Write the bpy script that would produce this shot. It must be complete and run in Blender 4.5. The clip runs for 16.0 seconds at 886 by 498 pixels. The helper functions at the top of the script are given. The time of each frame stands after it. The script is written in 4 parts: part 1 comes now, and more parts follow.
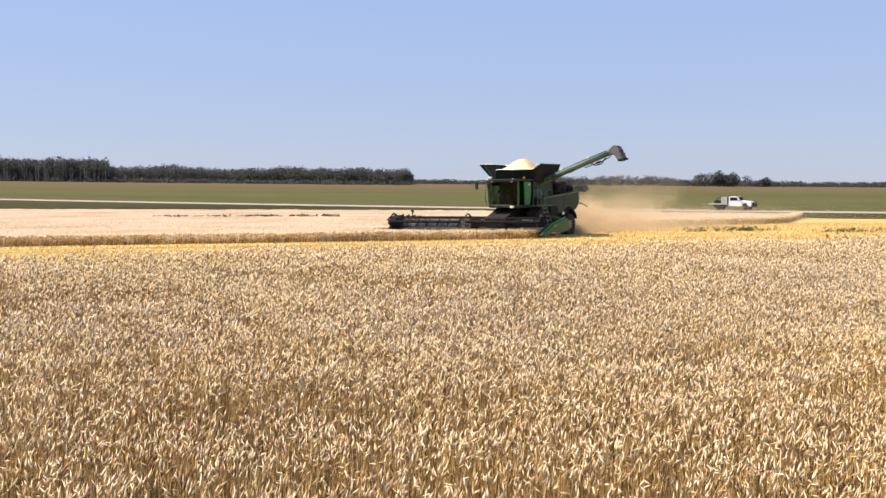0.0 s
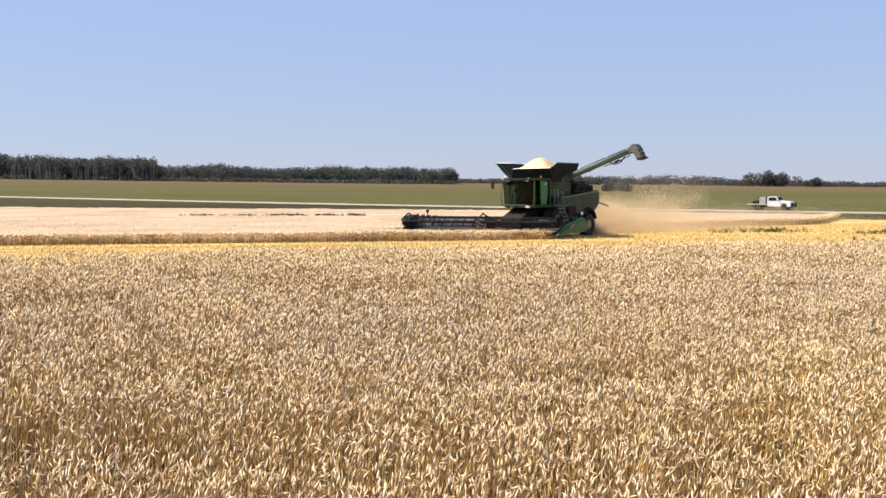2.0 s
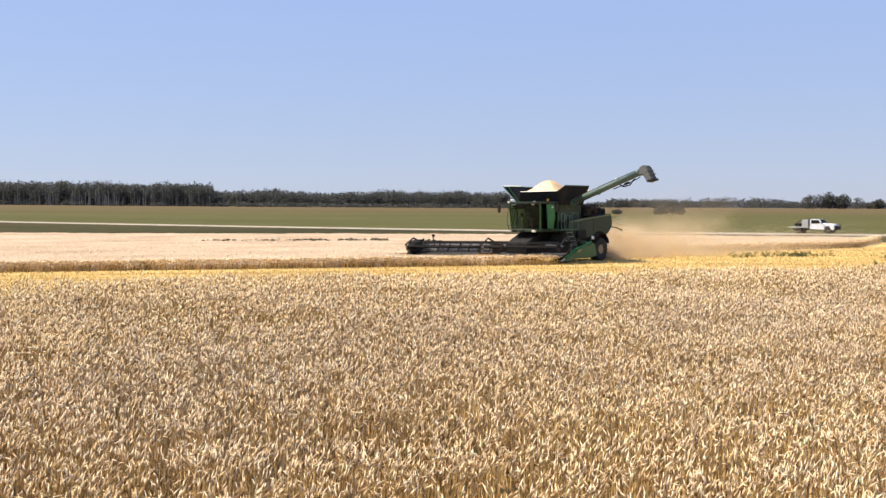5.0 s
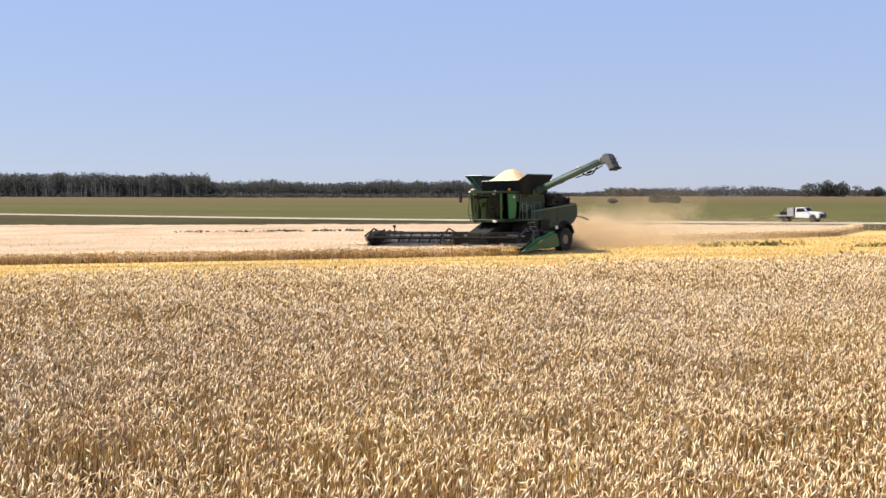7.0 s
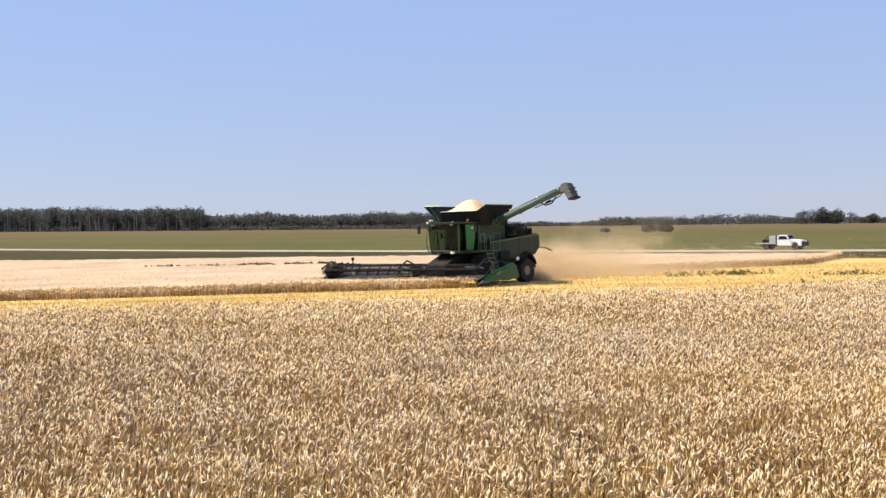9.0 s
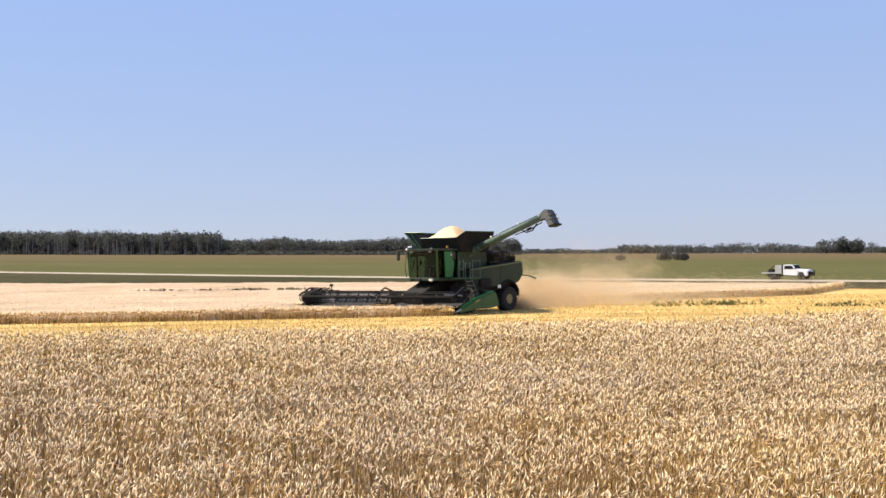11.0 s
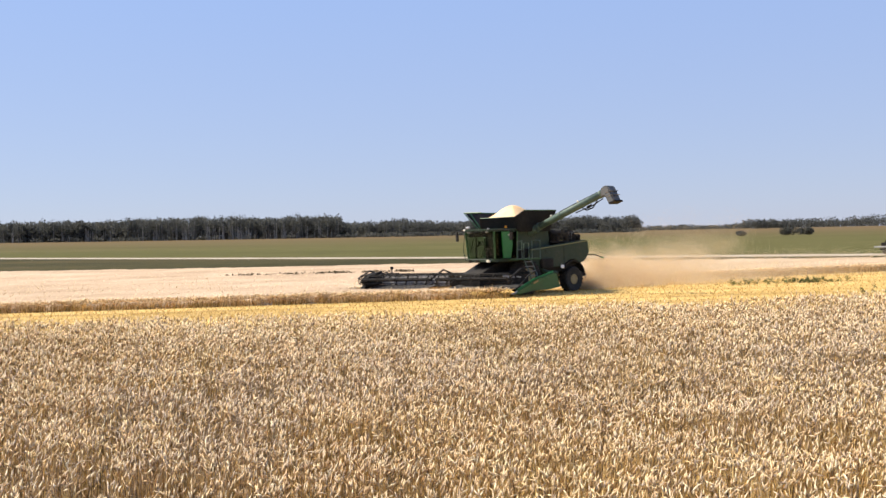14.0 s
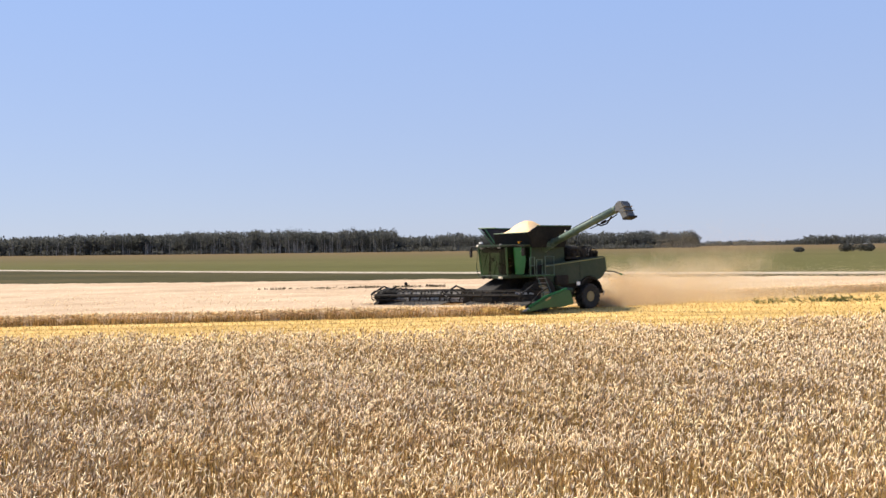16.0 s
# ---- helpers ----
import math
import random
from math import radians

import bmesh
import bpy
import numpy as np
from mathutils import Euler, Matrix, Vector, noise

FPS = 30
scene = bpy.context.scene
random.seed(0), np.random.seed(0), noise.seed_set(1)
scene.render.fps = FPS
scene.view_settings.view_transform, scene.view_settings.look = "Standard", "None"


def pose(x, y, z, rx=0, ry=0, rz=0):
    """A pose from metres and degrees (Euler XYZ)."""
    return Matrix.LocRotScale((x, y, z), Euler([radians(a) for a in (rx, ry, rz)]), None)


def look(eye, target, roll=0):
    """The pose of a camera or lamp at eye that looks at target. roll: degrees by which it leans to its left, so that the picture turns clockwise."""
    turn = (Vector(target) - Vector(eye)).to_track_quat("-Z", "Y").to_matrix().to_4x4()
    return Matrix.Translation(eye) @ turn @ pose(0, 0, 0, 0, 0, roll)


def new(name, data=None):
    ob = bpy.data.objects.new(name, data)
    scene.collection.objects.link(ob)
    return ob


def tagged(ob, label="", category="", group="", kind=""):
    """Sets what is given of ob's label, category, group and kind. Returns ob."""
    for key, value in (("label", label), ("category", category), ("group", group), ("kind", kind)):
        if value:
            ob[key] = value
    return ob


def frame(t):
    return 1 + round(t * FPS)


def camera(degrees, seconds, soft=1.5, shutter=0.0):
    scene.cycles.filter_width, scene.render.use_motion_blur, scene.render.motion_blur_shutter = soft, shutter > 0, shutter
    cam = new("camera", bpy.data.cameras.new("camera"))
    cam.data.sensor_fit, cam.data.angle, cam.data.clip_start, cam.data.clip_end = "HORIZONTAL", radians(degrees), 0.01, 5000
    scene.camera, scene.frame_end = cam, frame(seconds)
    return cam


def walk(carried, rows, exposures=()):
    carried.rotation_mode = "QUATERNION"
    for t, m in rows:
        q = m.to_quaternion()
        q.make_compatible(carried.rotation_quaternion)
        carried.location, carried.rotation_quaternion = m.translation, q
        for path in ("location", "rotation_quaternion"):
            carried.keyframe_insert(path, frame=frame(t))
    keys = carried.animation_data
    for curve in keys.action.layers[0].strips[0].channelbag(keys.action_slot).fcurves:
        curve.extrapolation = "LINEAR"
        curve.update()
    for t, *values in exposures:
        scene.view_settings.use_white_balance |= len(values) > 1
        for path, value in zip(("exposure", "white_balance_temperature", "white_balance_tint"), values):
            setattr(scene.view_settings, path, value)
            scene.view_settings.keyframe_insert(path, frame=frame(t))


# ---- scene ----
cam = camera(45.0, 16.0, soft=1.5)
PATH = [
    (0.0, pose(0.000, 0.000, 2.973, 86.959, 0.189, 0.000)),
    (0.5, pose(0.543, 0.358, 2.973, 86.915, 0.078, 0.268)),
    (1.0, pose(1.086, 0.716, 2.973, 86.826, 0.024, 0.774)),
    (1.5, pose(1.629, 1.074, 2.973, 86.816, -0.055, 1.542)),
    (2.0, pose(2.172, 1.432, 2.973, 86.929, 0.073, 2.586)),
    (2.5, pose(2.715, 1.790, 2.973, 87.307, 0.188, 3.672)),
    (3.0, pose(3.258, 2.148, 2.973, 87.726, 0.341, 4.594)),
    (3.5, pose(3.801, 2.506, 2.973, 88.036, 0.398, 5.194)),
    (4.0, pose(4.344, 2.864, 2.973, 88.233, 0.450, 5.493)),
    (6.5, pose(7.347, 4.844, 2.973, 88.134, 0.274, 5.951)),
    (7.0, pose(7.947, 5.240, 2.973, 87.678, 0.623, 5.834)),
    (7.5, pose(8.548, 5.636, 2.973, 87.648, 0.945, 5.688)),
    (8.0, pose(9.149, 6.032, 2.973, 87.952, 1.194, 5.661)),
    (8.5, pose(9.726, 6.413, 2.973, 88.570, 1.209, 5.768)),
    (9.0, pose(10.304, 6.794, 2.973, 89.327, 1.185, 5.780)),
    (11.5, pose(13.193, 8.698, 2.973, 90.790, 0.599, 7.609)),
    (12.0, pose(13.771, 9.079, 2.973, 90.416, 0.679, 8.610)),
    (12.5, pose(14.357, 9.466, 2.973, 90.024, 0.990, 9.945)),
    (13.0, pose(14.944, 9.853, 2.973, 89.702, 1.271, 11.342)),
    (13.5, pose(15.531, 10.240, 2.973, 89.634, 1.555, 12.644)),
    (14.0, pose(16.118, 10.627, 2.973, 89.798, 1.711, 13.547)),
    (14.5, pose(16.705, 11.014, 2.973, 90.088, 1.786, 14.185)),
    (15.0, pose(17.292, 11.401, 2.973, 90.416, 1.804, 14.772)),
    (15.5, pose(17.879, 11.788, 2.973, 90.589, 1.615, 15.553)),
    (16.0, pose(18.465, 12.175, 2.973, 90.659, 1.407, 16.723)),
]
walk(cam, PATH)

# ---- world, sun, exposure ----
SUN_AZ, SUN_EL = radians(-84), radians(50)   # azimuth from +y, clockwise positive
world = bpy.data.worlds.new("world")
scene.world = world
world.use_nodes = True
wt = world.node_tree
sky = wt.nodes.new("ShaderNodeTexSky")
sky.sky_type = "NISHITA"
sky.sun_disc = False
sky.sun_elevation, sky.sun_rotation = SUN_EL, SUN_AZ
sky.altitude, sky.air_density, sky.dust_density, sky.ozone_density = 600, 1.0, 0.4, 3.0
bg = wt.nodes["Background"]
bg.inputs["Strength"].default_value = 0.12
haze = wt.nodes.new("ShaderNodeMix")     # summer haze evens the sky out
haze.data_type = "RGBA"
haze.inputs[0].default_value = 0.85
lift = wt.nodes.new("ShaderNodeTexCoord")
split = wt.nodes.new("ShaderNodeSeparateXYZ")
fade = wt.nodes.new("ShaderNodeValToRGB")
fade.color_ramp.elements[0].position, fade.color_ramp.elements[0].color = 0.0, (0.505, 0.56, 0.78, 1)
fade.color_ramp.elements[1].position, fade.color_ramp.elements[1].color = 0.26, (0.41, 0.575, 1.0, 1)
strong = wt.nodes.new("ShaderNodeVectorMath")
strong.operation = "SCALE"
strong.inputs[3].default_value = 4.0
wt.links.new(lift.outputs["Generated"], split.inputs[0])
wt.links.new(split.outputs[2], fade.inputs[0])
wt.links.new(fade.outputs[0], strong.inputs[0])
wt.links.new(strong.outputs[0], haze.inputs[7])
wt.links.new(sky.outputs[0], haze.inputs[6])
wt.links.new(haze.outputs[2], bg.inputs["Color"])
sun = new("sun", bpy.data.lights.new("sun", "SUN"))
sun.data.energy, sun.data.angle, sun.data.color = 5.0, radians(0.6), (1.0, 0.89, 0.74)
to_sun = Vector((math.sin(SUN_AZ) * math.cos(SUN_EL), math.cos(SUN_AZ) * math.cos(SUN_EL), math.sin(SUN_EL)))
sun.matrix_world = look(to_sun * 100, (0, 0, 0))
scene.view_settings.exposure = 0.82


# ---- materials ----
def material(name, stops, rough=0.7, metal=0.0, scale=3.0, fine=40.0, bump=0.3, island=0.0, spec=0.4, trans=0.0, stretch=(1, 1, 1), depth=0.02, piece=0.0):
    """Noise at two scales through a colour ramp; island: variation from one loose piece to the next."""
    m = bpy.data.materials.new(name)
    m.use_nodes = True
    t = m.node_tree
    b = t.nodes["Principled BSDF"]
    b.inputs["Roughness"].default_value = rough
    b.inputs["Metallic"].default_value = metal
    b.inputs["Specular IOR Level"].default_value = spec
    co = t.nodes.new("ShaderNodeTexCoord")
    mp = t.nodes.new("ShaderNodeMapping")
    mp.inputs["Scale"].default_value = stretch
    t.links.new(co.outputs["Object"], mp.inputs["Vector"])
    n1 = t.nodes.new("ShaderNodeTexNoise")
    n1.inputs["Scale"].default_value, n1.inputs["Detail"].default_value = scale, 6
    n2 = t.nodes.new("ShaderNodeTexNoise")
    n2.inputs["Scale"].default_value, n2.inputs["Detail"].default_value = fine, 4
    for n in (n1, n2):
        t.links.new(mp.outputs[0], n.inputs["Vector"])
    mix = t.nodes.new("ShaderNodeMix")
    mix.inputs[0].default_value = 0.45
    t.links.new(n1.outputs[0], mix.inputs[2])
    t.links.new(n2.outputs[0], mix.inputs[3])
    value = mix.outputs[0]
    if island or piece:
        if island:
            g = t.nodes.new("ShaderNodeNewGeometry").outputs["Random Per Island"]
        else:
            g = t.nodes.new("ShaderNodeObjectInfo").outputs["Random"]
        m2 = t.nodes.new("ShaderNodeMix")
        m2.inputs[0].default_value = island or piece
        t.links.new(value, m2.inputs[2])
        t.links.new(g, m2.inputs[3])
        value = m2.outputs[0]
    r = t.nodes.new("ShaderNodeValToRGB")
    lo, hi = (0.3, 0.7) if not island else (0.2, 0.8)
    while len(r.color_ramp.elements) < len(stops):
        r.color_ramp.elements.new(0.5)
    for i, c in enumerate(stops):
        e = r.color_ramp.elements[i]
        e.position, e.color = lo + (hi - lo) * i / (len(stops) - 1), (*c, 1)
    t.links.new(value, r.inputs[0])
    t.links.new(r.outputs[0], b.inputs["Base Color"])
    if bump:
        bp = t.nodes.new("ShaderNodeBump")
        bp.inputs["Strength"].default_value, bp.inputs["Distance"].default_value = bump, depth
        t.links.new(n2.outputs[0], bp.inputs["Height"])
        t.links.new(bp.outputs[0], b.inputs["Normal"])
    if trans:
        tr = t.nodes.new("ShaderNodeBsdfTranslucent")
        ms = t.nodes.new("ShaderNodeMixShader")
        ms.inputs[0].default_value = trans
        t.links.new(r.outputs[0], tr.inputs["Color"])
        t.links.new(b.outputs[0], ms.inputs[1])
        t.links.new(tr.outputs[0], ms.inputs[2])
        t.links.new(ms.outputs[0], t.nodes["Material Output"].inputs["Surface"])
    return m


def glass_material(name, tint):
    m = bpy.data.materials.new(name)
    m.use_nodes = True
    b = m.node_tree.nodes["Principled BSDF"]
    b.inputs["Base Color"].default_value = (*tint, 1)
    b.inputs["Roughness"].default_value = 0.04
    b.inputs["Transmission Weight"].default_value = 1.0
    b.inputs["IOR"].default_value = 1.2
    return m


EAR = material("wheat_ear", [(0.27, 0.155, 0.068), (0.98, 0.72, 0.42), (1.0, 0.86, 0.585)], 0.8, scale=0.2, fine=3.0, bump=0, island=0.66, trans=0.15, spec=0.12)
STRAW = material("wheat_straw", [(0.12, 0.068, 0.022), (0.55, 0.35, 0.12), (0.93, 0.68, 0.33)], 0.7, scale=0.2, fine=3.0, bump=0, island=0.6, trans=0.1, spec=0.15)
# straw below the ears, painted near black for the shade in the gaps
STRAW_SHADE = material("wheat_shade_sheet", [(0.024, 0.015, 0.006), (0.052, 0.034, 0.014), (0.1, 0.065, 0.03)], 0.9, scale=0.6, fine=14, bump=0.8, depth=0.1, spec=0.05)
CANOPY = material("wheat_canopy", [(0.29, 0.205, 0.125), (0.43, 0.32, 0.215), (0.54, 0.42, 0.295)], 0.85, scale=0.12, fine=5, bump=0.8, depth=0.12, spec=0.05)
STUBBLE = material("stubble", [(0.27, 0.17, 0.05), (0.50, 0.34, 0.115), (0.70, 0.51, 0.215)], 0.85, scale=0.25, fine=5, bump=0.6, depth=0.05, stretch=(0.3, 1.2, 1), spec=0.05)
STALK = material("stubble_stalk", [(0.46, 0.30, 0.10), (0.62, 0.43, 0.155), (0.74, 0.54, 0.235)], 0.6, scale=0.5, fine=4, bump=0, island=0.6, trans=0.2)
PASTURE = material("pasture", [(0.062, 0.055, 0.018), (0.082, 0.08, 0.026), (0.125, 0.098, 0.044)], 0.95, scale=0.012, fine=0.3, bump=0.5, depth=0.3, stretch=(0.35, 1, 1), spec=0.05)
DITCH = material("ditch_grass", [(0.024, 0.024, 0.009), (0.046, 0.042, 0.016), (0.085, 0.064, 0.03)], 0.95, scale=0.05, fine=0.8, bump=0.6, depth=0.2, stretch=(0.3, 1, 1), spec=0.05)
GRAVEL = material("road_gravel", [(0.26, 0.22, 0.165), (0.35, 0.30, 0.235), (0.43, 0.38, 0.31)], 0.95, scale=0.3, fine=8, bump=0.5, spec=0.05)
# distance haze is put into this leaf colour, hence pale and greyish
HAZED_LEAF = material("hazed_far_leaves", [(0.088, 0.09, 0.08), (0.11, 0.112, 0.099), (0.14, 0.138, 0.122)], 0.95, scale=0.03, fine=0.4, bump=0, island=0.15, trans=0.5, spec=0.05)
BARK = material("aspen_bark", [(0.16, 0.15, 0.13), (0.24, 0.225, 0.2), (0.34, 0.32, 0.29)], 0.9, scale=0.2, fine=2, bump=0.2, island=0.4)
grass = PASTURE.node_tree                 # the pasture dries to brown towards the woods
reach = grass.nodes.new("ShaderNodeVectorMath")
reach.operation = "LENGTH"
rim_fade = grass.nodes.new("ShaderNodeMapRange")
rim_fade.inputs[1].default_value, rim_fade.inputs[2].default_value = 330, 620
dry = grass.nodes.new("ShaderNodeMix")
dry.data_type = "RGBA"
dry.inputs[7].default_value = (0.118, 0.084, 0.042, 1)
ramp_out = grass.nodes["Principled BSDF"].inputs["Base Color"].links[0].from_socket
grass.links.new(grass.nodes["Texture Coordinate"].outputs["Object"], reach.inputs[0])
grass.links.new(reach.outputs["Value"], rim_fade.inputs[0])
grass.links.new(rim_fade.outputs[0], dry.inputs[0])
grass.links.new(ramp_out, dry.inputs[6])
grass.links.new(dry.outputs[2], grass.nodes["Principled BSDF"].inputs["Base Color"])
WEED = material("weed_leaves", [(0.06, 0.07, 0.02), (0.13, 0.14, 0.04), (0.22, 0.2, 0.07)], 0.8, scale=1, fine=8, bump=0, island=0.5, trans=0.2)
WITHERED = material("withered_weed", [(0.06, 0.05, 0.03), (0.11, 0.09, 0.055), (0.2, 0.16, 0.1)], 0.9, scale=1, fine=8, bump=0, island=0.5, trans=0.1, spec=0.05)
DUST = material("chaff_dust", [(0.68, 0.54, 0.34), (0.78, 0.64, 0.43), (0.86, 0.73, 0.52)], 1.0, scale=0.2, fine=1, bump=0, island=0.4, spec=0.0, trans=0.5)
TRACK = material("pressed_stubble", [(0.17, 0.11, 0.04), (0.31, 0.205, 0.075), (0.46, 0.31, 0.12)], 0.9, scale=0.5, fine=6, bump=0.5, spec=0.05)
thin = DUST.node_tree                     # flakes are thin: much light passes between them
see = thin.nodes.new("ShaderNodeBsdfTransparent")
veil = thin.nodes.new("ShaderNodeMixShader")
veil.inputs[0].default_value = 0.68
last = thin.nodes["Material Output"].inputs["Surface"].links[0].from_socket
thin.links.new(see.outputs[0], veil.inputs[1])
thin.links.new(last, veil.inputs[2])
thin.links.new(veil.outputs[0], thin.nodes["Material Output"].inputs["Surface"])
GREEN = material("green_paint", [(0.009, 0.055, 0.016), (0.012, 0.08, 0.02), (0.03, 0.085, 0.032)], 0.38, scale=0.8, fine=9, bump=0.04, spec=0.5)
GREEN_BRIGHT = material("bright_green_paint", [(0.012, 0.11, 0.025), (0.016, 0.16, 0.035), (0.04, 0.16, 0.05)], 0.3, scale=0.8, fine=9, bump=0.04, spec=0.5)
GREEN_DUSTY = material("dusty_green_paint", [(0.011, 0.025, 0.013), (0.016, 0.036, 0.018), (0.036, 0.043, 0.028)], 0.6, scale=0.7, fine=7, bump=0.06)
GREEN_PALE = material("sun_bleached_green_paint", [(0.046, 0.08, 0.063), (0.07, 0.112, 0.092), (0.108, 0.146, 0.126)], 0.62, scale=0.9, fine=8, bump=0.05)
STRIPE = material("dusty_yellow_edge", [(0.12, 0.13, 0.055), (0.19, 0.2, 0.085), (0.26, 0.26, 0.13)], 0.6, scale=0.9, fine=8, bump=0.05)
BLACK = material("black_steel", [(0.008, 0.0075, 0.007), (0.016, 0.0145, 0.013), (0.042, 0.035, 0.028)], 0.75, scale=1.2, fine=10, bump=0.1, spec=0.2)
RUBBER = material("dusty_rubber", [(0.012, 0.011, 0.01), (0.022, 0.02, 0.018), (0.075, 0.06, 0.042)], 0.85, scale=2, fine=20, bump=0.2)
YELLOW = material("yellow_rim_paint", [(0.14, 0.10, 0.04), (0.25, 0.19, 0.08), (0.32, 0.26, 0.15)], 0.5, scale=2, fine=14, bump=0.05)
STEEL = material("worn_steel", [(0.13, 0.125, 0.12), (0.24, 0.235, 0.22), (0.36, 0.34, 0.31)], 0.45, metal=0.6, scale=1.5, fine=15, bump=0.1)
GREYBOOT = material("grey_rubber_boot", [(0.07, 0.075, 0.08), (0.10, 0.105, 0.11), (0.14, 0.14, 0.135)], 0.7, scale=2, fine=15, bump=0.1)
GRAIN = material("wheat_grain", [(0.62, 0.38, 0.17), (0.76, 0.51, 0.27), (0.85, 0.62, 0.38)], 0.8, scale=1.2, fine=60, bump=0.6, depth=0.01)
WHITE = material("white_paint", [(0.68, 0.67, 0.65), (0.78, 0.78, 0.77), (0.84, 0.84, 0.83)], 0.3, scale=0.8, fine=8, bump=0.02, spec=0.5)
TANK_ALU = material("grey_deck_box", [(0.34, 0.33, 0.31), (0.46, 0.45, 0.43), (0.55, 0.54, 0.52)], 0.5, metal=0.3, scale=1, fine=8, bump=0.05)
LAMP = material("lamp_lens", [(0.6, 0.55, 0.42), (0.75, 0.72, 0.62), (0.85, 0.83, 0.78)], 0.15, scale=5, fine=30, bump=0.05)
RED = material("red_lens", [(0.3, 0.01, 0.01), (0.4, 0.02, 0.015), (0.5, 0.05, 0.03)], 0.2, scale=5, fine=30, bump=0.05)
AMBER = material("amber_lens", [(0.5, 0.18, 0.01), (0.6, 0.25, 0.02), (0.65, 0.3, 0.05)], 0.2, scale=5, fine=30, bump=0.05)
SEATCLOTH = material("seat_cloth", [(0.015, 0.015, 0.016), (0.03, 0.03, 0.03), (0.05, 0.048, 0.045)], 0.9, scale=3, fine=40, bump=0.2)
TANK_BLACK = material("dusty_tank_black", [(0.005, 0.006, 0.0075), (0.009, 0.0105, 0.0125), (0.02, 0.021, 0.022)], 0.75, scale=0.9, fine=9, bump=0.08, spec=0.15)
# header back sheet: sunlight painted into the pale colour, shade into the dark one
PALE_SHEET = material("lit_dusty_sheet", [(0.22, 0.19, 0.16), (0.46, 0.42, 0.37), (0.62, 0.57, 0.5)], 0.85, scale=1.4, fine=7, bump=0.2, spec=0.1)
CANVAS = material("shaded_dusty_canvas", [(0.018, 0.015, 0.012), (0.04, 0.032, 0.025), (0.09, 0.07, 0.052)], 0.9, scale=0.9, fine=8, bump=0.2, spec=0.1)


def weathered(m, tint, scale, low, high):
    """Broad patches where the crop has weathered to another tone."""
    t = m.node_tree
    b = t.nodes["Principled BSDF"].inputs["Base Color"]
    base = b.links[0].from_socket
    co = t.nodes["Texture Coordinate"].outputs["Object"]
    n = t.nodes.new("ShaderNodeTexNoise")
    n.inputs["Scale"].default_value, n.inputs["Detail"].default_value = scale, 3
    r = t.nodes.new("ShaderNodeMapRange")
    r.inputs[1].default_value, r.inputs[2].default_value, r.inputs[4].default_value = low, high, 0.5
    x = t.nodes.new("ShaderNodeMix")
    x.data_type, x.blend_type = "RGBA", "MULTIPLY"
    x.inputs[7].default_value = (*tint, 1)
    t.links.new(co, n.inputs["Vector"])
    t.links.new(n.outputs[0], r.inputs[0])
    t.links.new(r.outputs[0], x.inputs[0])
    t.links.new(base, x.inputs[6])
    t.links.new(x.outputs[2], b)


EAR_GREY = material("weathered_ear", [(0.26, 0.185, 0.115), (0.72, 0.56, 0.40), (0.87, 0.73, 0.55)], 0.85, scale=0.2, fine=3.0, bump=0, island=0.55, trans=0.15, spec=0.1)
STRAW_GREY = material("weathered_straw", [(0.15, 0.11, 0.065), (0.42, 0.315, 0.2), (0.68, 0.54, 0.37)], 0.8, scale=0.2, fine=3.0, bump=0, island=0.6, trans=0.1, spec=0.1)
weathered(EAR, (0.84, 0.82, 0.83), 0.11, 0.5, 0.62)
weathered(STRAW, (0.8, 0.77, 0.77), 0.11, 0.5, 0.62)
weathered(EAR, (1.0, 0.96, 0.76), 0.45, 0.52, 0.64)
weathered(STRAW, (0.9, 0.9, 0.6), 0.45, 0.52, 0.64)
GLASS = glass_material("tinted_glass", (0.34, 0.46, 0.39))


# ---- mesh helpers ----
def finish(name, bm, mat, smooth=False):
    bmesh.ops.recalc_face_normals(bm, faces=bm.faces)
    me = bpy.data.meshes.new(name)
    bm.to_mesh(me)
    bm.free()
    for m in (mat if isinstance(mat, (list, tuple)) else [mat]):
        me.materials.append(m)
    if smooth:
        me.polygons.foreach_set("use_smooth", [True] * len(me.polygons))
    return me


def part(name, bm, mat, parent, label="", smooth=False):
    ob = new(name, finish(name, bm, mat, smooth))
    ob.parent = parent
    return tagged(ob, label)


def thing(name, m, label, category, group="", kind=""):
    ob = new(name)
    ob.empty_display_size = 0.3
    ob.matrix_basis = m
    return tagged(ob, label, category, group, kind)


def box(bm, c, s, rot=(0, 0, 0), bevel=0.0):
    b2 = bmesh.new()
    bmesh.ops.create_cube(b2, size=1, matrix=Matrix.Diagonal((*s, 1)))
    if bevel:
        bmesh.ops.bevel(b2, geom=b2.edges[:], offset=bevel, segments=2, affect="EDGES")
    bmesh.ops.transform(b2, matrix=pose(*c, *rot), verts=b2.verts)
    join(bm, b2)


def join(bm, b2):
    vs = [bm.verts.new(v.co) for v in b2.verts]
    b2.verts.index_update()
    for f in b2.faces:
        bm.faces.new([vs[v.index] for v in f.verts])
    b2.free()


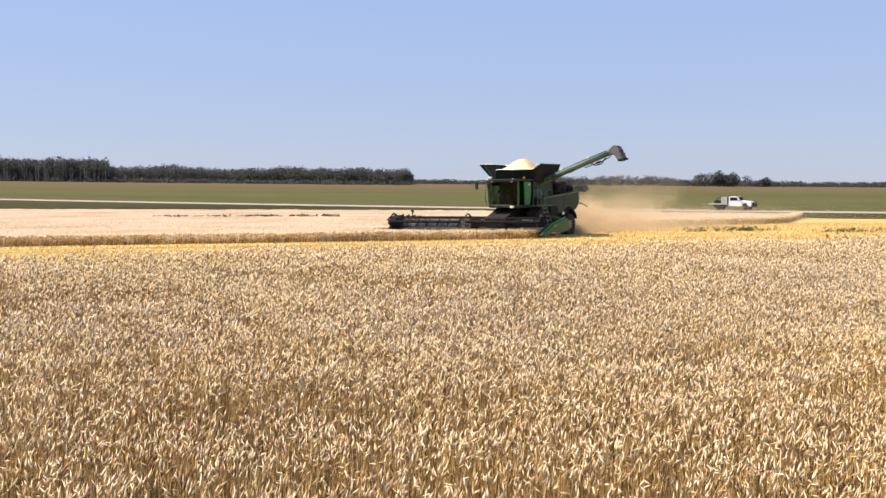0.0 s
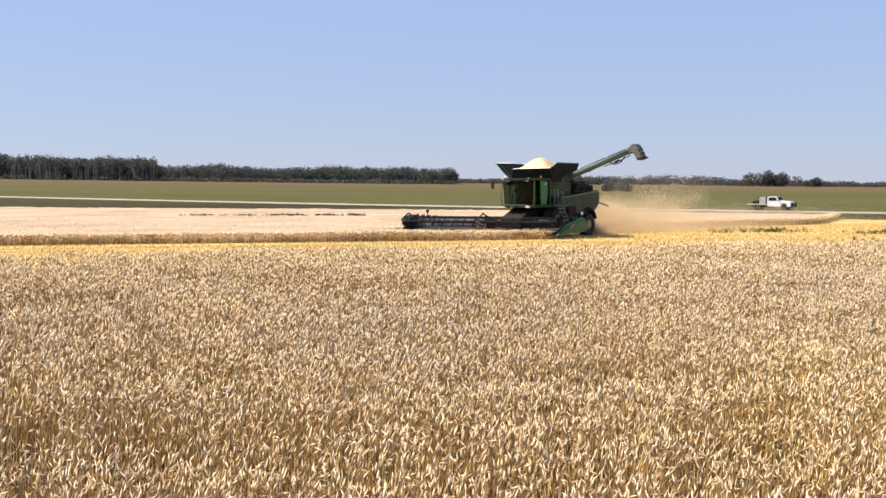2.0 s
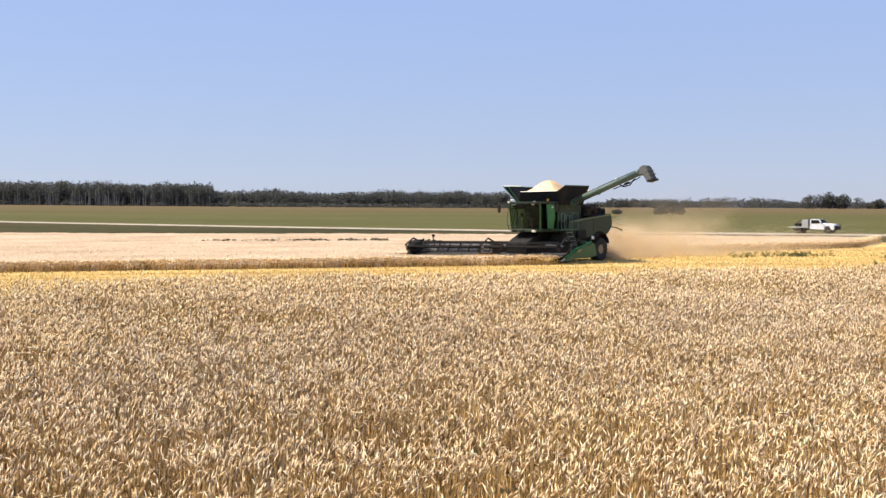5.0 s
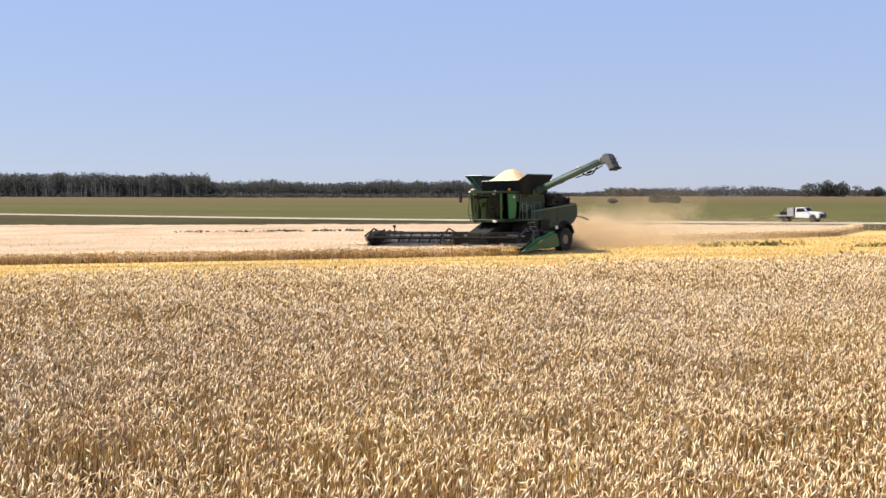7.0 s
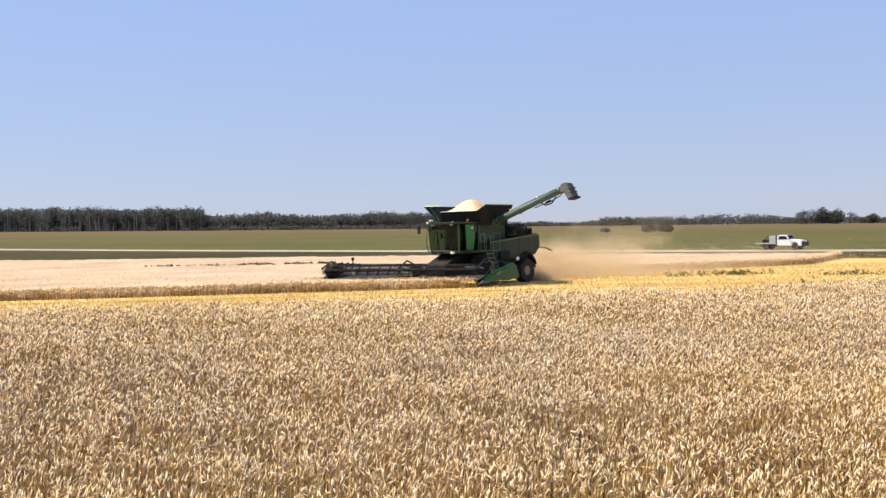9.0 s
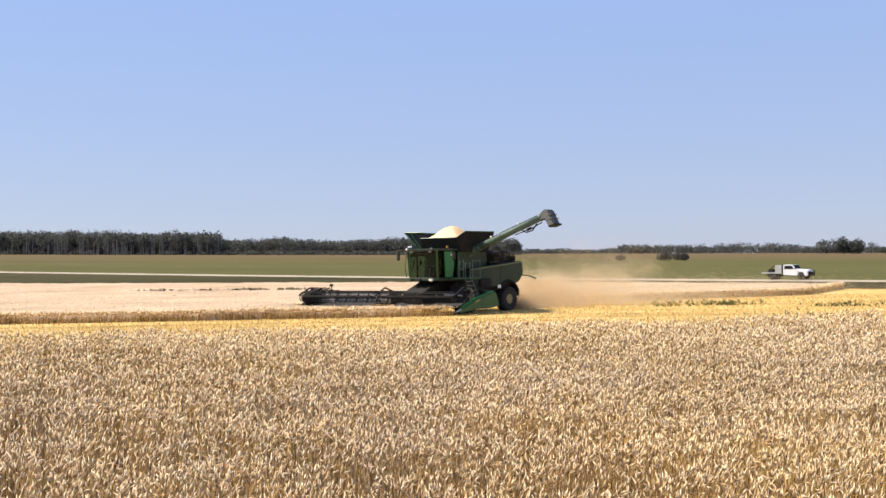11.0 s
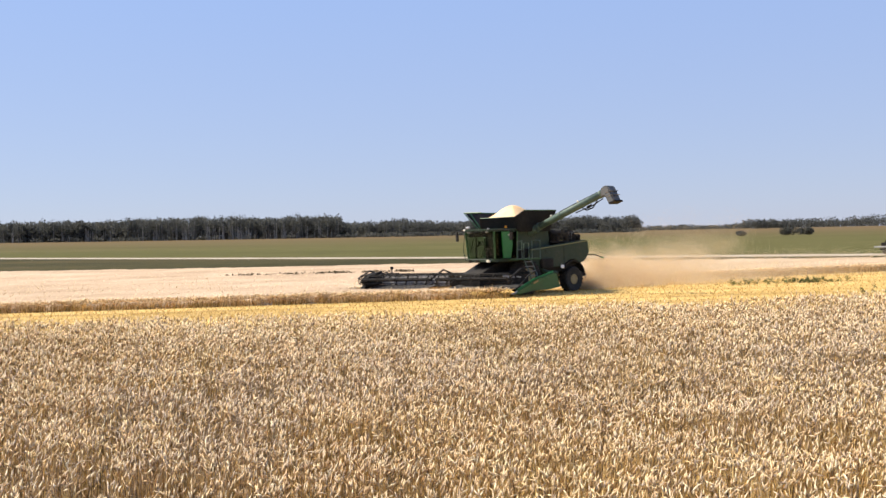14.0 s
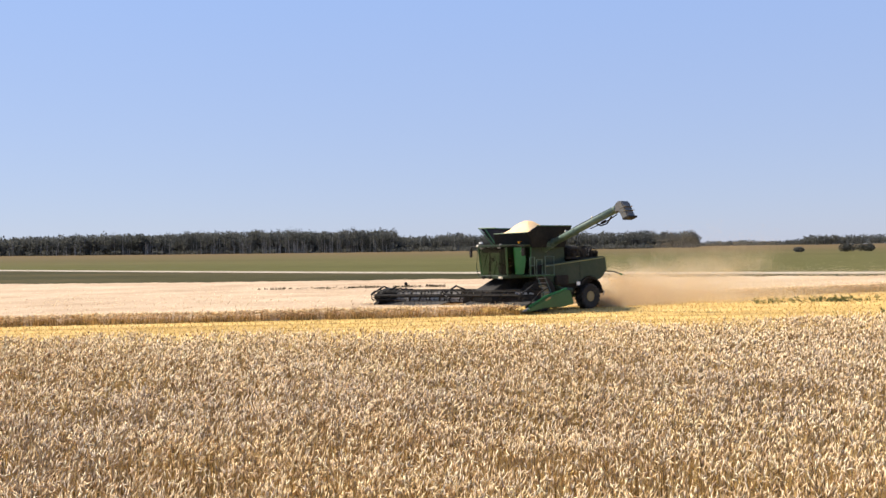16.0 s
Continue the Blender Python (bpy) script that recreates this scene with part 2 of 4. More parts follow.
def tube(bm, pts, r, n=8, r2=None):
    """A round bar through the points, capped."""
    pts = [Vector(p) for p in pts]
    rings = []
    for i, p in enumerate(pts):
        d = (pts[min(i + 1, len(pts) - 1)] - pts[max(i - 1, 0)]).normalized()
        side = d.cross(Vector((0, 0, 1)))
        side = side.normalized() if side.length > 1e-3 else Vector((1, 0, 0))
        up = side.cross(d)
        rr = r + (r2 - r) * i / (len(pts) - 1) if r2 is not None else r
        rings.append([bm.verts.new(p + rr * (math.cos(a) * side + math.sin(a) * up)) for a in (2 * math.pi * k / n for k in range(n))])
    for a, b in zip(rings, rings[1:]):
        for k in range(n):
            bm.faces.new((a[k], a[(k + 1) % n], b[(k + 1) % n], b[k]))
    bm.faces.new(rings[0][::-1])
    bm.faces.new(rings[-1])


def prism(bm, outline, axis, a, b, bevel=0.0):
    """A flat outline (two coordinates) pushed along an axis from a to b."""
    b2 = bmesh.new()
    def at(p, w):
        return {"x": (w, p[0], p[1]), "y": (p[0], w, p[1]), "z": (p[0], p[1], w)}[axis]
    lo = [b2.verts.new(at(p, a)) for p in outline]
    hi = [b2.verts.new(at(p, b)) for p in outline]
    n = len(outline)
    b2.faces.new(lo)
    b2.faces.new(hi[::-1])
    for i in range(n):
        b2.faces.new((lo[i], lo[(i + 1) % n], hi[(i + 1) % n], hi[i]))
    bmesh.ops.recalc_face_normals(b2, faces=b2.faces)
    if bevel:
        bmesh.ops.bevel(b2, geom=b2.edges[:], offset=bevel, segments=2, affect="EDGES")
    join(bm, b2)


def slab(bm, corners, thick):
    """A four-sided plate with thickness."""
    c = [Vector(p) for p in corners]
    nrm = (c[1] - c[0]).cross(c[-1] - c[0]).normalized() * thick
    lo = [bm.verts.new(p) for p in c]
    hi = [bm.verts.new(p + nrm) for p in c]
    n = len(c)
    bm.faces.new(lo[::-1])
    bm.faces.new(hi)
    for i in range(n):
        bm.faces.new((lo[i], lo[(i + 1) % n], hi[(i + 1) % n], hi[i]))


def lathe(bm, profile, n=32, m=Matrix.Identity(4)):
    """A profile (radius, along y) turned round the y axis."""
    rings = [[bm.verts.new(m @ Vector((r * math.cos(a), y, r * math.sin(a)))) for a in (2 * math.pi * k / n for k in range(n))] for r, y in profile]
    for a, b in zip(rings, rings[1:]):
        for k in range(n):
            bm.faces.new((a[k], a[(k + 1) % n], b[(k + 1) % n], b[k]))
    bm.faces.new(rings[0])
    bm.faces.new(rings[-1][::-1])


def big_mesh(name, verts, tris, mats, index=None):
    """A mesh from arrays of vertices and triangles."""
    me = bpy.data.meshes.new(name)
    me.vertices.add(len(verts))
    me.vertices.foreach_set("co", np.ascontiguousarray(verts, dtype=np.float32).ravel())
    me.loops.add(3 * len(tris))
    me.loops.foreach_set("vertex_index", np.ascontiguousarray(tris, dtype=np.int32).ravel())
    me.polygons.add(len(tris))
    me.polygons.foreach_set("loop_start", np.arange(0, 3 * len(tris), 3, dtype=np.int32))
    for m in mats:
        me.materials.append(m)
    if index is not None:
        me.polygons.foreach_set("material_index", np.ascontiguousarray(index, dtype=np.int32))
    me.update(calc_edges=True)
    return me


rng = np.random.default_rng(7)


def wavy(x, y, scale, seed):
    """Cheap smooth noise on arrays, about -1 to 1."""
    g = np.random.default_rng(seed)
    out = np.zeros_like(x)
    for k in range(7):
        a, f, p = g.uniform(0, 6.283), (0.6 + 0.35 * k) / scale, g.uniform(0, 6.283)
        out += np.sin((x * math.cos(a) + y * math.sin(a)) * f * 6.283 + p) / (1 + 0.35 * k)
    return out / 2.6


# ---- the lie of the land ----
MID = (9.0, 6.0)


def land(x, y):
    """Height of the ground: flat where the crop stands, rising towards the woods."""
    x, y = np.asarray(x, float), np.asarray(y, float)
    dx, dy = x - MID[0], y - MID[1]
    r, a = np.hypot(dx, dy), np.degrees(np.arctan2(-dx, dy))
    top = np.clip(7.6 + 0.14 * a, 4.5, 13.0)
    front = np.clip((95 - np.abs(a)) / 30, 0, 1)
    return top * front * np.clip((r - 100) / 580, 0, 1.15) ** 1.2


def road_y(x):
    return 168 - 0.58 * x - 0.001 * x * x


def field_edge_y(x):
    """Far edge of the cropped field, at the ditch."""
    return 136 - np.where(x > -30, 0.0045 * (x + 30) ** 2, 0.0)


def cut_wall_y(x):
    """Near edge of the standing block that is being harvested."""
    return 66.2 + 0.27 * x


TRAVEL = radians(33.4)
AX, AY = (math.cos(TRAVEL), math.sin(TRAVEL)), (-math.sin(TRAVEL), math.cos(TRAVEL))


def near_edge(x, y):
    """Signed distance past the far edge of the foreground crop (negative: inside it)."""
    u = (x - 6.44) * AX[0] + (y - 68.09) * AX[1]
    v = (x - 6.44) * AY[0] + (y - 68.09) * AY[1]
    return v - np.interp(u, (-36, -22, -12, -4, 8), (-12.5, -15.3, -19.3, -21.6, -22.4))


def standing(x, y):
    """Where the far block still stands uncut."""
    head = 67.75 - 0.335 * (x - 6.44)               # along the header's knives
    swath = 73.2 + 0.70 * (x + 4.6)               # far side of the swath behind it
    left = (y > cut_wall_y(x)) & ((x < -4.6) | (y < head))
    back = (y > swath) & (x > -4.6)
    return np.where(x < 6.2, left | back, back) & (y < field_edge_y(x)) & (x < 31 + 0.42 * (y - 97)) 


# ---- ground ----
radii = np.concatenate([[0.01], np.geomspace(4, 4500, 90)])
angs = np.radians(np.arange(0, 360, 2.0))
R, A = np.meshgrid(radii, angs, indexing="ij")
gx, gy = MID[0] - R * np.sin(A), MID[1] + R * np.cos(A)
gz = land(gx, gy) - 0.12
nA = len(angs)
idx = np.arange(len(radii) * nA).reshape(len(radii), nA)
a_, b_, c_, d_ = idx[:-1], np.roll(idx, -1, 1)[:-1], np.roll(idx, -1, 1)[1:], idx[1:]
tris = np.concatenate([np.stack([a_, b_, c_], -1).reshape(-1, 3), np.stack([a_, c_, d_], -1).reshape(-1, 3)])
ground = new("ground", big_mesh("ground", np.stack([gx, gy, gz], -1).reshape(-1, 3), tris, [PASTURE]))
ground.data.polygons.foreach_set("use_smooth", [True] * len(ground.data.polygons))
tagged(ground, "olive green pasture rising gently to the woods", "ground", kind="structure")


def sheet(name, xs, lines, lift, mat, label, category, kind="structure"):
    """A strip of ground laid over the land, from the near line to the far line, row by row."""
    X = np.repeat(xs[:, None], len(lines), 1)
    Y = np.stack([f(xs) for f in lines], 1)
    Z = land(X, Y) + lift
    n, m = X.shape
    k = np.arange(n * m).reshape(n, m)
    t = np.concatenate([np.stack([k[:-1, :-1], k[1:, :-1], k[1:, 1:]], -1).reshape(-1, 3), np.stack([k[:-1, :-1], k[1:, 1:], k[:-1, 1:]], -1).reshape(-1, 3)])
    ob = new(name, big_mesh(name, np.stack([X, Y, Z], -1).reshape(-1, 3), t, [mat]))
    ob.data.polygons.foreach_set("use_smooth", [True] * len(ob.data.polygons))
    return tagged(ob, label, category, kind=kind)


xs = np.linspace(-420, 260, 171)
mixed = lambda f, g, k: (lambda x: f(x) * (1 - k) + g(x) * k)
low = lambda x: 0 * x - 60
sheet("stubble_field", xs, [mixed(low, field_edge_y, k) for k in np.linspace(0, 1, 30)], 0.0, STUBBLE, "golden cut stubble striped along the swaths", "stubble")
sheet("ditch", xs, [mixed(field_edge_y, lambda x: road_y(x) - 4.5, k) for k in np.linspace(0, 1, 10)], 0.06, DITCH, "dark green grassy ditch beside the gravel road", "ditch")
road = sheet("road", xs, [lambda x: road_y(x) - 4.5, lambda x: road_y(x) - 1.9, road_y, lambda x: road_y(x) + 1.9, lambda x: road_y(x) + 4.5], 0.08, GRAVEL, "pale gravel country road on a low bank", "road")
for i, v in enumerate(road.data.vertices):
    if i % 5 in (1, 2, 3):
        v.co.z += 0.1 if i % 5 == 2 else 0.07


# ---- standing crop ----
def stems(xy, height, ear_len, ear_r, stem_w, lean, mats, name, leaf=True, grey=None):
    """Stalks with a leaf blade and a nodding ear, as one mesh."""
    n = len(xy)
    z0 = land(xy[:, 0], xy[:, 1])
    yaw = rng.uniform(0, 6.283, n)
    wind = 0.6 + rng.normal(0, 1.5, n)
    ld = np.stack([np.cos(wind), np.sin(wind)], 1) * (np.abs(rng.normal(lean, lean * 0.6, n)))[:, None]
    base = np.column_stack([xy, z0])
    top = np.column_stack([xy + ld * height[:, None], z0 + height * np.sqrt(np.clip(1 - (ld ** 2).sum(1), 0.2, 1))])
    side = np.column_stack([np.cos(yaw), np.sin(yaw), np.zeros(n)])
    vs, ts, mi = [], [], []
    stem_w = stem_w if np.isscalar(stem_w) else stem_w[:, None]
    w = side * stem_w
    vs += [base - w, base + w, top, top]
    # ear: a three-sided spindle that bends over from the stalk's tip
    nod = np.column_stack([ld * 2.2 + np.stack([np.cos(wind), np.sin(wind)], 1) * (rng.uniform(0, 1, n) ** 3 * 1.2)[:, None], np.full(n, 1.0) - rng.uniform(0, 1, n) ** 4 * 1.4])
    nod /= np.linalg.norm(nod, axis=1)[:, None]
    L = (ear_len if np.isscalar(ear_len) else ear_len[:, None]) * rng.uniform(0.75, 1.2, n)[:, None]
    other = np.cross(nod, side)
    other /= np.linalg.norm(other, axis=1)[:, None] + 1e-9
    s2 = np.cross(other, nod)
    midp = top + nod * L * 0.42
    vs += [top - nod * 0.01, top + nod * L]
    for k in range(3):
        a = 2.094 * k
        vs.append(midp + (np.cos(a) * s2 + np.sin(a) * other) * (ear_r if np.isscalar(ear_r) else ear_r[:, None]))
    faces = [((0, 1, 2), 1)]
    for k in range(3):
        p, q = 6 + k, 6 + (k + 1) % 3
        faces += [((4, p, q), 0), ((5, q, p), 0)]
    if leaf:
        lw = rng.uniform(0, 6.283, n)
        out = np.column_stack([np.cos(lw), np.sin(lw), np.zeros(n)])
        lb = base + (top - base) * rng.uniform(0.45, 0.85, n)[:, None]
        up = np.column_stack([np.zeros((n, 2)), rng.uniform(-0.02, 0.08, n)])
        wid = np.cross(out, np.array([0, 0, 1.0])) * stem_w * 1.6
        tip = lb + out * rng.uniform(0.02, 0.1, n)[:, None] + np.column_stack([np.zeros((n, 2)), rng.uniform(0.02, 0.24, n)])
        vs += [lb - wid * 0.6, lb + wid * 0.6, lb + up, tip]
        faces += [((9, 10, 12), 1)]
    m = len(vs)
    V = np.stack(vs, 1).reshape(-1, 3)
    off = (np.arange(n) * m)[:, None, None]
    F = np.array([f for f, _ in faces])[None] + off
    M = np.tile(np.array([k for _, k in faces]), n)
    if grey is not None:
        M = M + 2 * np.repeat(grey.astype(int), len(faces))
    return big_mesh(name, V, F.reshape(-1, 3), mats, M)


# the foreground crop, denser where it lies nearer to the way of the camera
def along(x, y):
    """Distance from the way of the camera, and whether the place lies ahead of it."""
    s = np.clip(x * AX[0] + y * AX[1], 0, 22.2)
    return np.hypot(x - s * AX[0], y - s * AX[1])


N = 1300000
px, py = rng.uniform(-26, 32, N), rng.uniform(6, 68, N)
d = along(px, py)
keep = (near_edge(px, py) + 0.35 * wavy(px, py, 3.0, 5) < 0) & (d > 2.0) & (px > -0.42 * py - 1.5) & (px < np.maximum(np.maximum(0.415 * py, 6.9 + 0.31 * py), 17.3 + 0.11 * py) + 1.5)
want = 290 * np.clip((11 / np.maximum(d, 1)) ** 1.3, 0.12, 1.0)
dens = N / (58 * 62)
patch = wavy(px, py, 9.0, 11) + 0.6 * wavy(px, py, 2.3, 12)
tuft = 0.8 * wavy(px, py, 1.5, 15) + wavy(px, py, 0.6, 13) + 0.6 * wavy(px, py, 0.25, 14)
keep &= rng.uniform(0, 1, N) < want / dens * np.clip(1.0 + 0.22 * patch, 0.5, 1.3) * np.clip(0.78 + 1.35 * tuft, 0.02, 2.2)
px, py, patch = px[keep], py[keep], patch[keep] + 1.2 * tuft[keep]
# thinner growth to the sides and behind
wx, wy = rng.uniform(-34, 64, 9000), rng.uniform(-14, 70, 9000)
off = (near_edge(wx, wy) < 0) & ~((wy > 6) & (wx > -0.42 * wy - 1.5) & (wx < np.maximum(np.maximum(0.415 * wy, 6.9 + 0.31 * wy), 17.3 + 0.11 * wy) + 1.5))
px, py, patch = np.concatenate([px, wx[off]]), np.concatenate([py, wy[off]]), np.concatenate([patch, np.zeros(off.sum())])
grow = 1.0 + 1.25 * np.clip((along(px, py) - 11) / 26, 0, 1)
hgt = 0.66 - 0.13 * np.clip(wavy(px, py, 7.0, 17) + 0.5 * wavy(px, py, 2.5, 18) - 0.35, 0, 1) + 0.08 * np.clip(patch, -2.2, 1.6) + rng.normal(0, 0.06, len(px))
# a strip along the rows has weathered grey, in uneven patches
depth = px * AY[0] + py * AY[1]
strip = 0.4 * np.exp(-((depth - 17 - 2 * wavy(px, py, 14.0, 25)) / 6.5) ** 2) * np.clip(0.75 + 0.7 * wavy(px, py, 5.0, 26), 0, 1.2) + 0.08
crop = new("wheat_field", stems(np.column_stack([px, py]), hgt, 0.1 * grow ** 0.5, 0.0085 * grow, 0.0064 * grow ** 0.5, 0.1, [EAR, STRAW, EAR_GREY, STRAW_GREY], "wheat_field", grey=rng.uniform(0, 1, len(px)) < strip))
tagged(crop, "ripe standing wheat, pale straw ears nodding", "wheat", kind="stuff")


def canopy(name, x0, x1, y0, y1, step, inside, z, amp, mat, label):
    """The closed mass of stalks below the ears, as an uneven sheet with its edges down to the soil."""
    gx, gy = np.meshgrid(np.arange(x0, x1, step), np.arange(y0, y1, step), indexing="ij")
    ok = inside(gx, gy)
    gz = land(gx, gy) + z + amp * (0.6 * wavy(gx, gy, 6.0, 3) + rng.normal(0, 0.5, gx.shape))
    gz = np.where(ok, gz, land(gx, gy) - 0.05)
    k = np.arange(gx.size).reshape(gx.shape)
    t = np.concatenate([np.stack([k[:-1, :-1], k[1:, :-1], k[1:, 1:]], -1).reshape(-1, 3), np.stack([k[:-1, :-1], k[1:, 1:], k[:-1, 1:]], -1).reshape(-1, 3)])
    t = t[ok.ravel()[t].any(1)]
    return tagged(new(name, big_mesh(name, np.stack([gx, gy, gz], -1).reshape(-1, 3), t, [mat])), label, "wheat", kind="stuff")


# this sheet carries the shade between the stalks in its colour
canopy("wheat_shade_sheet", -34, 66, -14, 74, 0.5, lambda x, y: (near_edge(x, y) < -0.5), 0.12, 0.05, STRAW_SHADE, "tangle of straw below the wheat ears, shade put into its dark colour")

# the far block: a closed mass, with single ears over it and at its cut edge
inside_far = lambda x, y: standing(x, y - 0.9) & standing(x, y) & standing(x - 0.8, y)
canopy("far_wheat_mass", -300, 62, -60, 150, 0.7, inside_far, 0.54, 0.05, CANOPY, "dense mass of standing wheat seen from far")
N = 34000
qx, qy = rng.uniform(-70, 50, N), rng.uniform(44, 140, N)
ok = standing(qx, qy) & (rng.uniform(0, 1, N) < np.clip(1.2 - (qy - cut_wall_y(qx)) / 60, 0.12, 1.0))
qx, qy = qx[ok], qy[ok]
# extra stalks along the cut faces
N = 25000
ex = rng.uniform(-78, 6.2, N)
ey = cut_wall_y(ex) + np.abs(rng.normal(0, 0.5, N)) + 0.3 * wavy(ex, ex * 0.3, 2.0, 8) + 0.25 * wavy(ex, ex * 0.2, 0.7, 9)
fx = rng.uniform(-5, 33, 12000)
fy = 73.2 + 0.70 * (fx + 4.6) + np.abs(rng.normal(0, 0.6, len(fx)))
rx = rng.uniform(0, 10, 5000)
ry = 97 + rx * 1.9
rx = 31 + 0.42 * (ry - 97) - np.abs(rng.normal(0, 0.6, len(rx)))
ox, oy = np.concatenate([ex, fx, rx]), np.concatenate([ey, fy, ry])
ok = standing(ox, oy)
qx, qy = np.concatenate([qx, ox[ok]]), np.concatenate([qy, oy[ok]])
hgt = 0.47 + 0.035 * wavy(qx, qy, 5.0, 21) + 0.03 * wavy(qx, qy, 0.8, 22) + rng.normal(0, 0.05, len(qx))
far_crop = new("far_wheat", stems(np.column_stack([qx, qy]), hgt, 0.14, 0.023, 0.013, 0.22, [EAR, STRAW], "far_wheat", leaf=False))
tagged(far_crop, "standing wheat block with a freshly cut brown face", "wheat", kind="stuff")

# stubble in rows along the swaths
N = 110000
sx, sy = rng.uniform(-40, 62, N), rng.uniform(26, 100, N)
row = np.round((sy - 0.3 * sx) / 0.36) * 0.36 + 0.3 * sx + rng.normal(0, 0.28, N)
sy = row
ok = (near_edge(sx, sy) > 0.1) & ~standing(sx, sy) & ((sy < cut_wall_y(sx) - 0.2) | (sx > 1))
sx, sy = sx[ok], sy[ok]
n = len(sx)
hh = rng.uniform(0.04, 0.11, n)
yaw = rng.uniform(0, 6.283, n)
wv = np.column_stack([np.cos(yaw), np.sin(yaw), np.zeros(n)]) * 0.017
b0 = np.column_stack([sx, sy, land(sx, sy)])
t0 = b0 + np.column_stack([rng.normal(0, 0.05, n), rng.normal(0, 0.05, n), hh])
V = np.stack([b0 - wv, b0 + wv, t0 + wv, t0 - wv], 1).reshape(-1, 3)
F = (np.array([[0, 1, 2], [0, 2, 3]])[None] + (np.arange(n) * 4)[:, None, None]).reshape(-1, 3)
tagged(new("stubble_stalks", big_mesh("stubble_stalks", V, F, [STALK])), "short golden stubble stalks in rows", "stubble", kind="stuff")


# ---- woods ----
def leaf_cloud(centres, radii3, count, size):
    """Small uneven leaf clumps filling crowns: centres (n,3), radii (n,3)."""
    n = len(centres)
    u = rng.normal(0, 1, (n, count, 3))
    u /= np.linalg.norm(u, axis=2)[..., None]
    u *= (rng.uniform(0.15, 1.05, (n, count, 1))) ** 0.5
    p = (centres[:, None] + u * radii3[:, None]).reshape(-1, 3)
    m = len(p)
    s = size * rng.uniform(0.5, 1.4, (m, 1))
    corner = rng.normal(0, 1, (4, m, 3))
    corner /= np.linalg.norm(corner, axis=2)[..., None]
    V = np.stack([p + corner[k] * s for k in range(4)], 1).reshape(-1, 3)
    F = (np.array([[0, 1, 2], [0, 3, 1]])[None] + (np.arange(m) * 4)[:, None, None]).reshape(-1, 3)
    return V, F


def trunks(base, height, r):
    n = len(base)
    vs = []
    tip = base + np.column_stack([rng.normal(0, 0.3, (n, 2)), height])
    for k in range(3):
        o = np.array([math.cos(2.094 * k), math.sin(2.094 * k), 0])
        vs += [base + o * r[:, None], tip + o * r[:, None] * 0.4]
    V = np.stack(vs, 1).reshape(-1, 3)
    f = []
    for k in range(3):
        a, b, c, d_ = 2 * k, (2 * k + 2) % 6, (2 * k + 3) % 6, 2 * k + 1
        f += [(a, b, c), (a, c, d_)]
    F = (np.array(f)[None] + (np.arange(n) * 6)[:, None, None]).reshape(-1, 3)
    return V, F


def wood(name, bearing, dist, height, width, label, count=44, size=0.8, crown_from=0.3):
    """A stretch of woodland as one mass: trunks and crowns of leaf clumps."""
    n = len(bearing)
    x, y = MID[0] - dist * np.sin(np.radians(bearing)), MID[1] + dist * np.cos(np.radians(bearing))
    base = np.column_stack([x, y, land(x, y) - 0.2])
    V1, F1 = trunks(base, height * 0.9, 0.07 + 0.009 * height)
    cen = base + np.column_stack([np.zeros((n, 2)), height * (crown_from + (1 - crown_from) / 2)])
    rad = np.column_stack([width / 2, width / 2, height * (1 - crown_from) / 2])
    V2, F2 = leaf_cloud(cen, rad, count, size)
    V, F = np.concatenate([V1, V2]), np.concatenate([F1, F2 + len(V1)])
    ob = new(name, big_mesh(name, V, F, [BARK, HAZED_LEAF], np.concatenate([np.zeros(len(F1), int), np.ones(len(F2), int)])))
    return tagged(ob, label, "woods", kind="stuff")


def bumpy(a, seed):
    return wavy(a * 1.0, a * 0.37, 3.0, seed)


n = 1300
be = rng.uniform(18.3, 46, n)
wood("aspen_wood", be, rng.uniform(648, 700, n), (14.0 + 1.0 * bumpy(be, 31) - 0.3 * np.clip(be - 27, 0, 16)) * (rng.uniform(0.84, 1.02, n) + 0.12 * (rng.uniform(0, 1, n) > 0.93)), rng.uniform(4.5, 8, n), "dense aspen wood with pale trunks at the field edge", 120, 0.62, 0.08)
n = 800
be = rng.uniform(2.6, 18.6, n)
wood("mixed_wood", be, rng.uniform(664, 712, n), (9.8 + 1.6 * bumpy(be, 32)) * rng.uniform(0.7, 1.1, n), rng.uniform(5, 9, n), "lower dark mixed wood continuing the aspens", 100, 0.6, 0.0)
n = 1200
be = rng.uniform(-32, 3, n)
wood("distant_wood", be, rng.uniform(860, 940, n), (4.0 + 4.2 * np.exp(-((be + 8.5) / 4.5) ** 2) + 0.9 * bumpy(be, 33)) * rng.uniform(0.7, 1.25, n), rng.uniform(6, 11, n), "thin distant line of woods on the horizon", 44, 0.7, 0.0)

n = 900
be = rng.uniform(2.6, 46, n)
wood("wood_undergrowth", be, rng.uniform(640, 690, n), rng.uniform(1.2, 3.2, n), rng.uniform(4, 8, n), "dense shrubs below the trees at the wood's edge", 34, 0.7, 0.0)

n = 170
be = np.concatenate([rng.uniform(18.5, 46, n // 2), 24 + rng.normal(0, 3.0, n - n // 2)])
x, y = MID[0] - 641 * np.sin(np.radians(be)), MID[1] + 641 * np.cos(np.radians(be))
V, F = trunks(np.column_stack([x, y, land(x, y) - 0.2]), rng.uniform(3.5, 9.5, n), rng.uniform(0.12, 0.27, n))
tagged(new("aspen_trunks", big_mesh("aspen_trunks", V, F, [BARK])), "pale bare aspen trunks along the wood's edge", "trunks", kind="stuff")


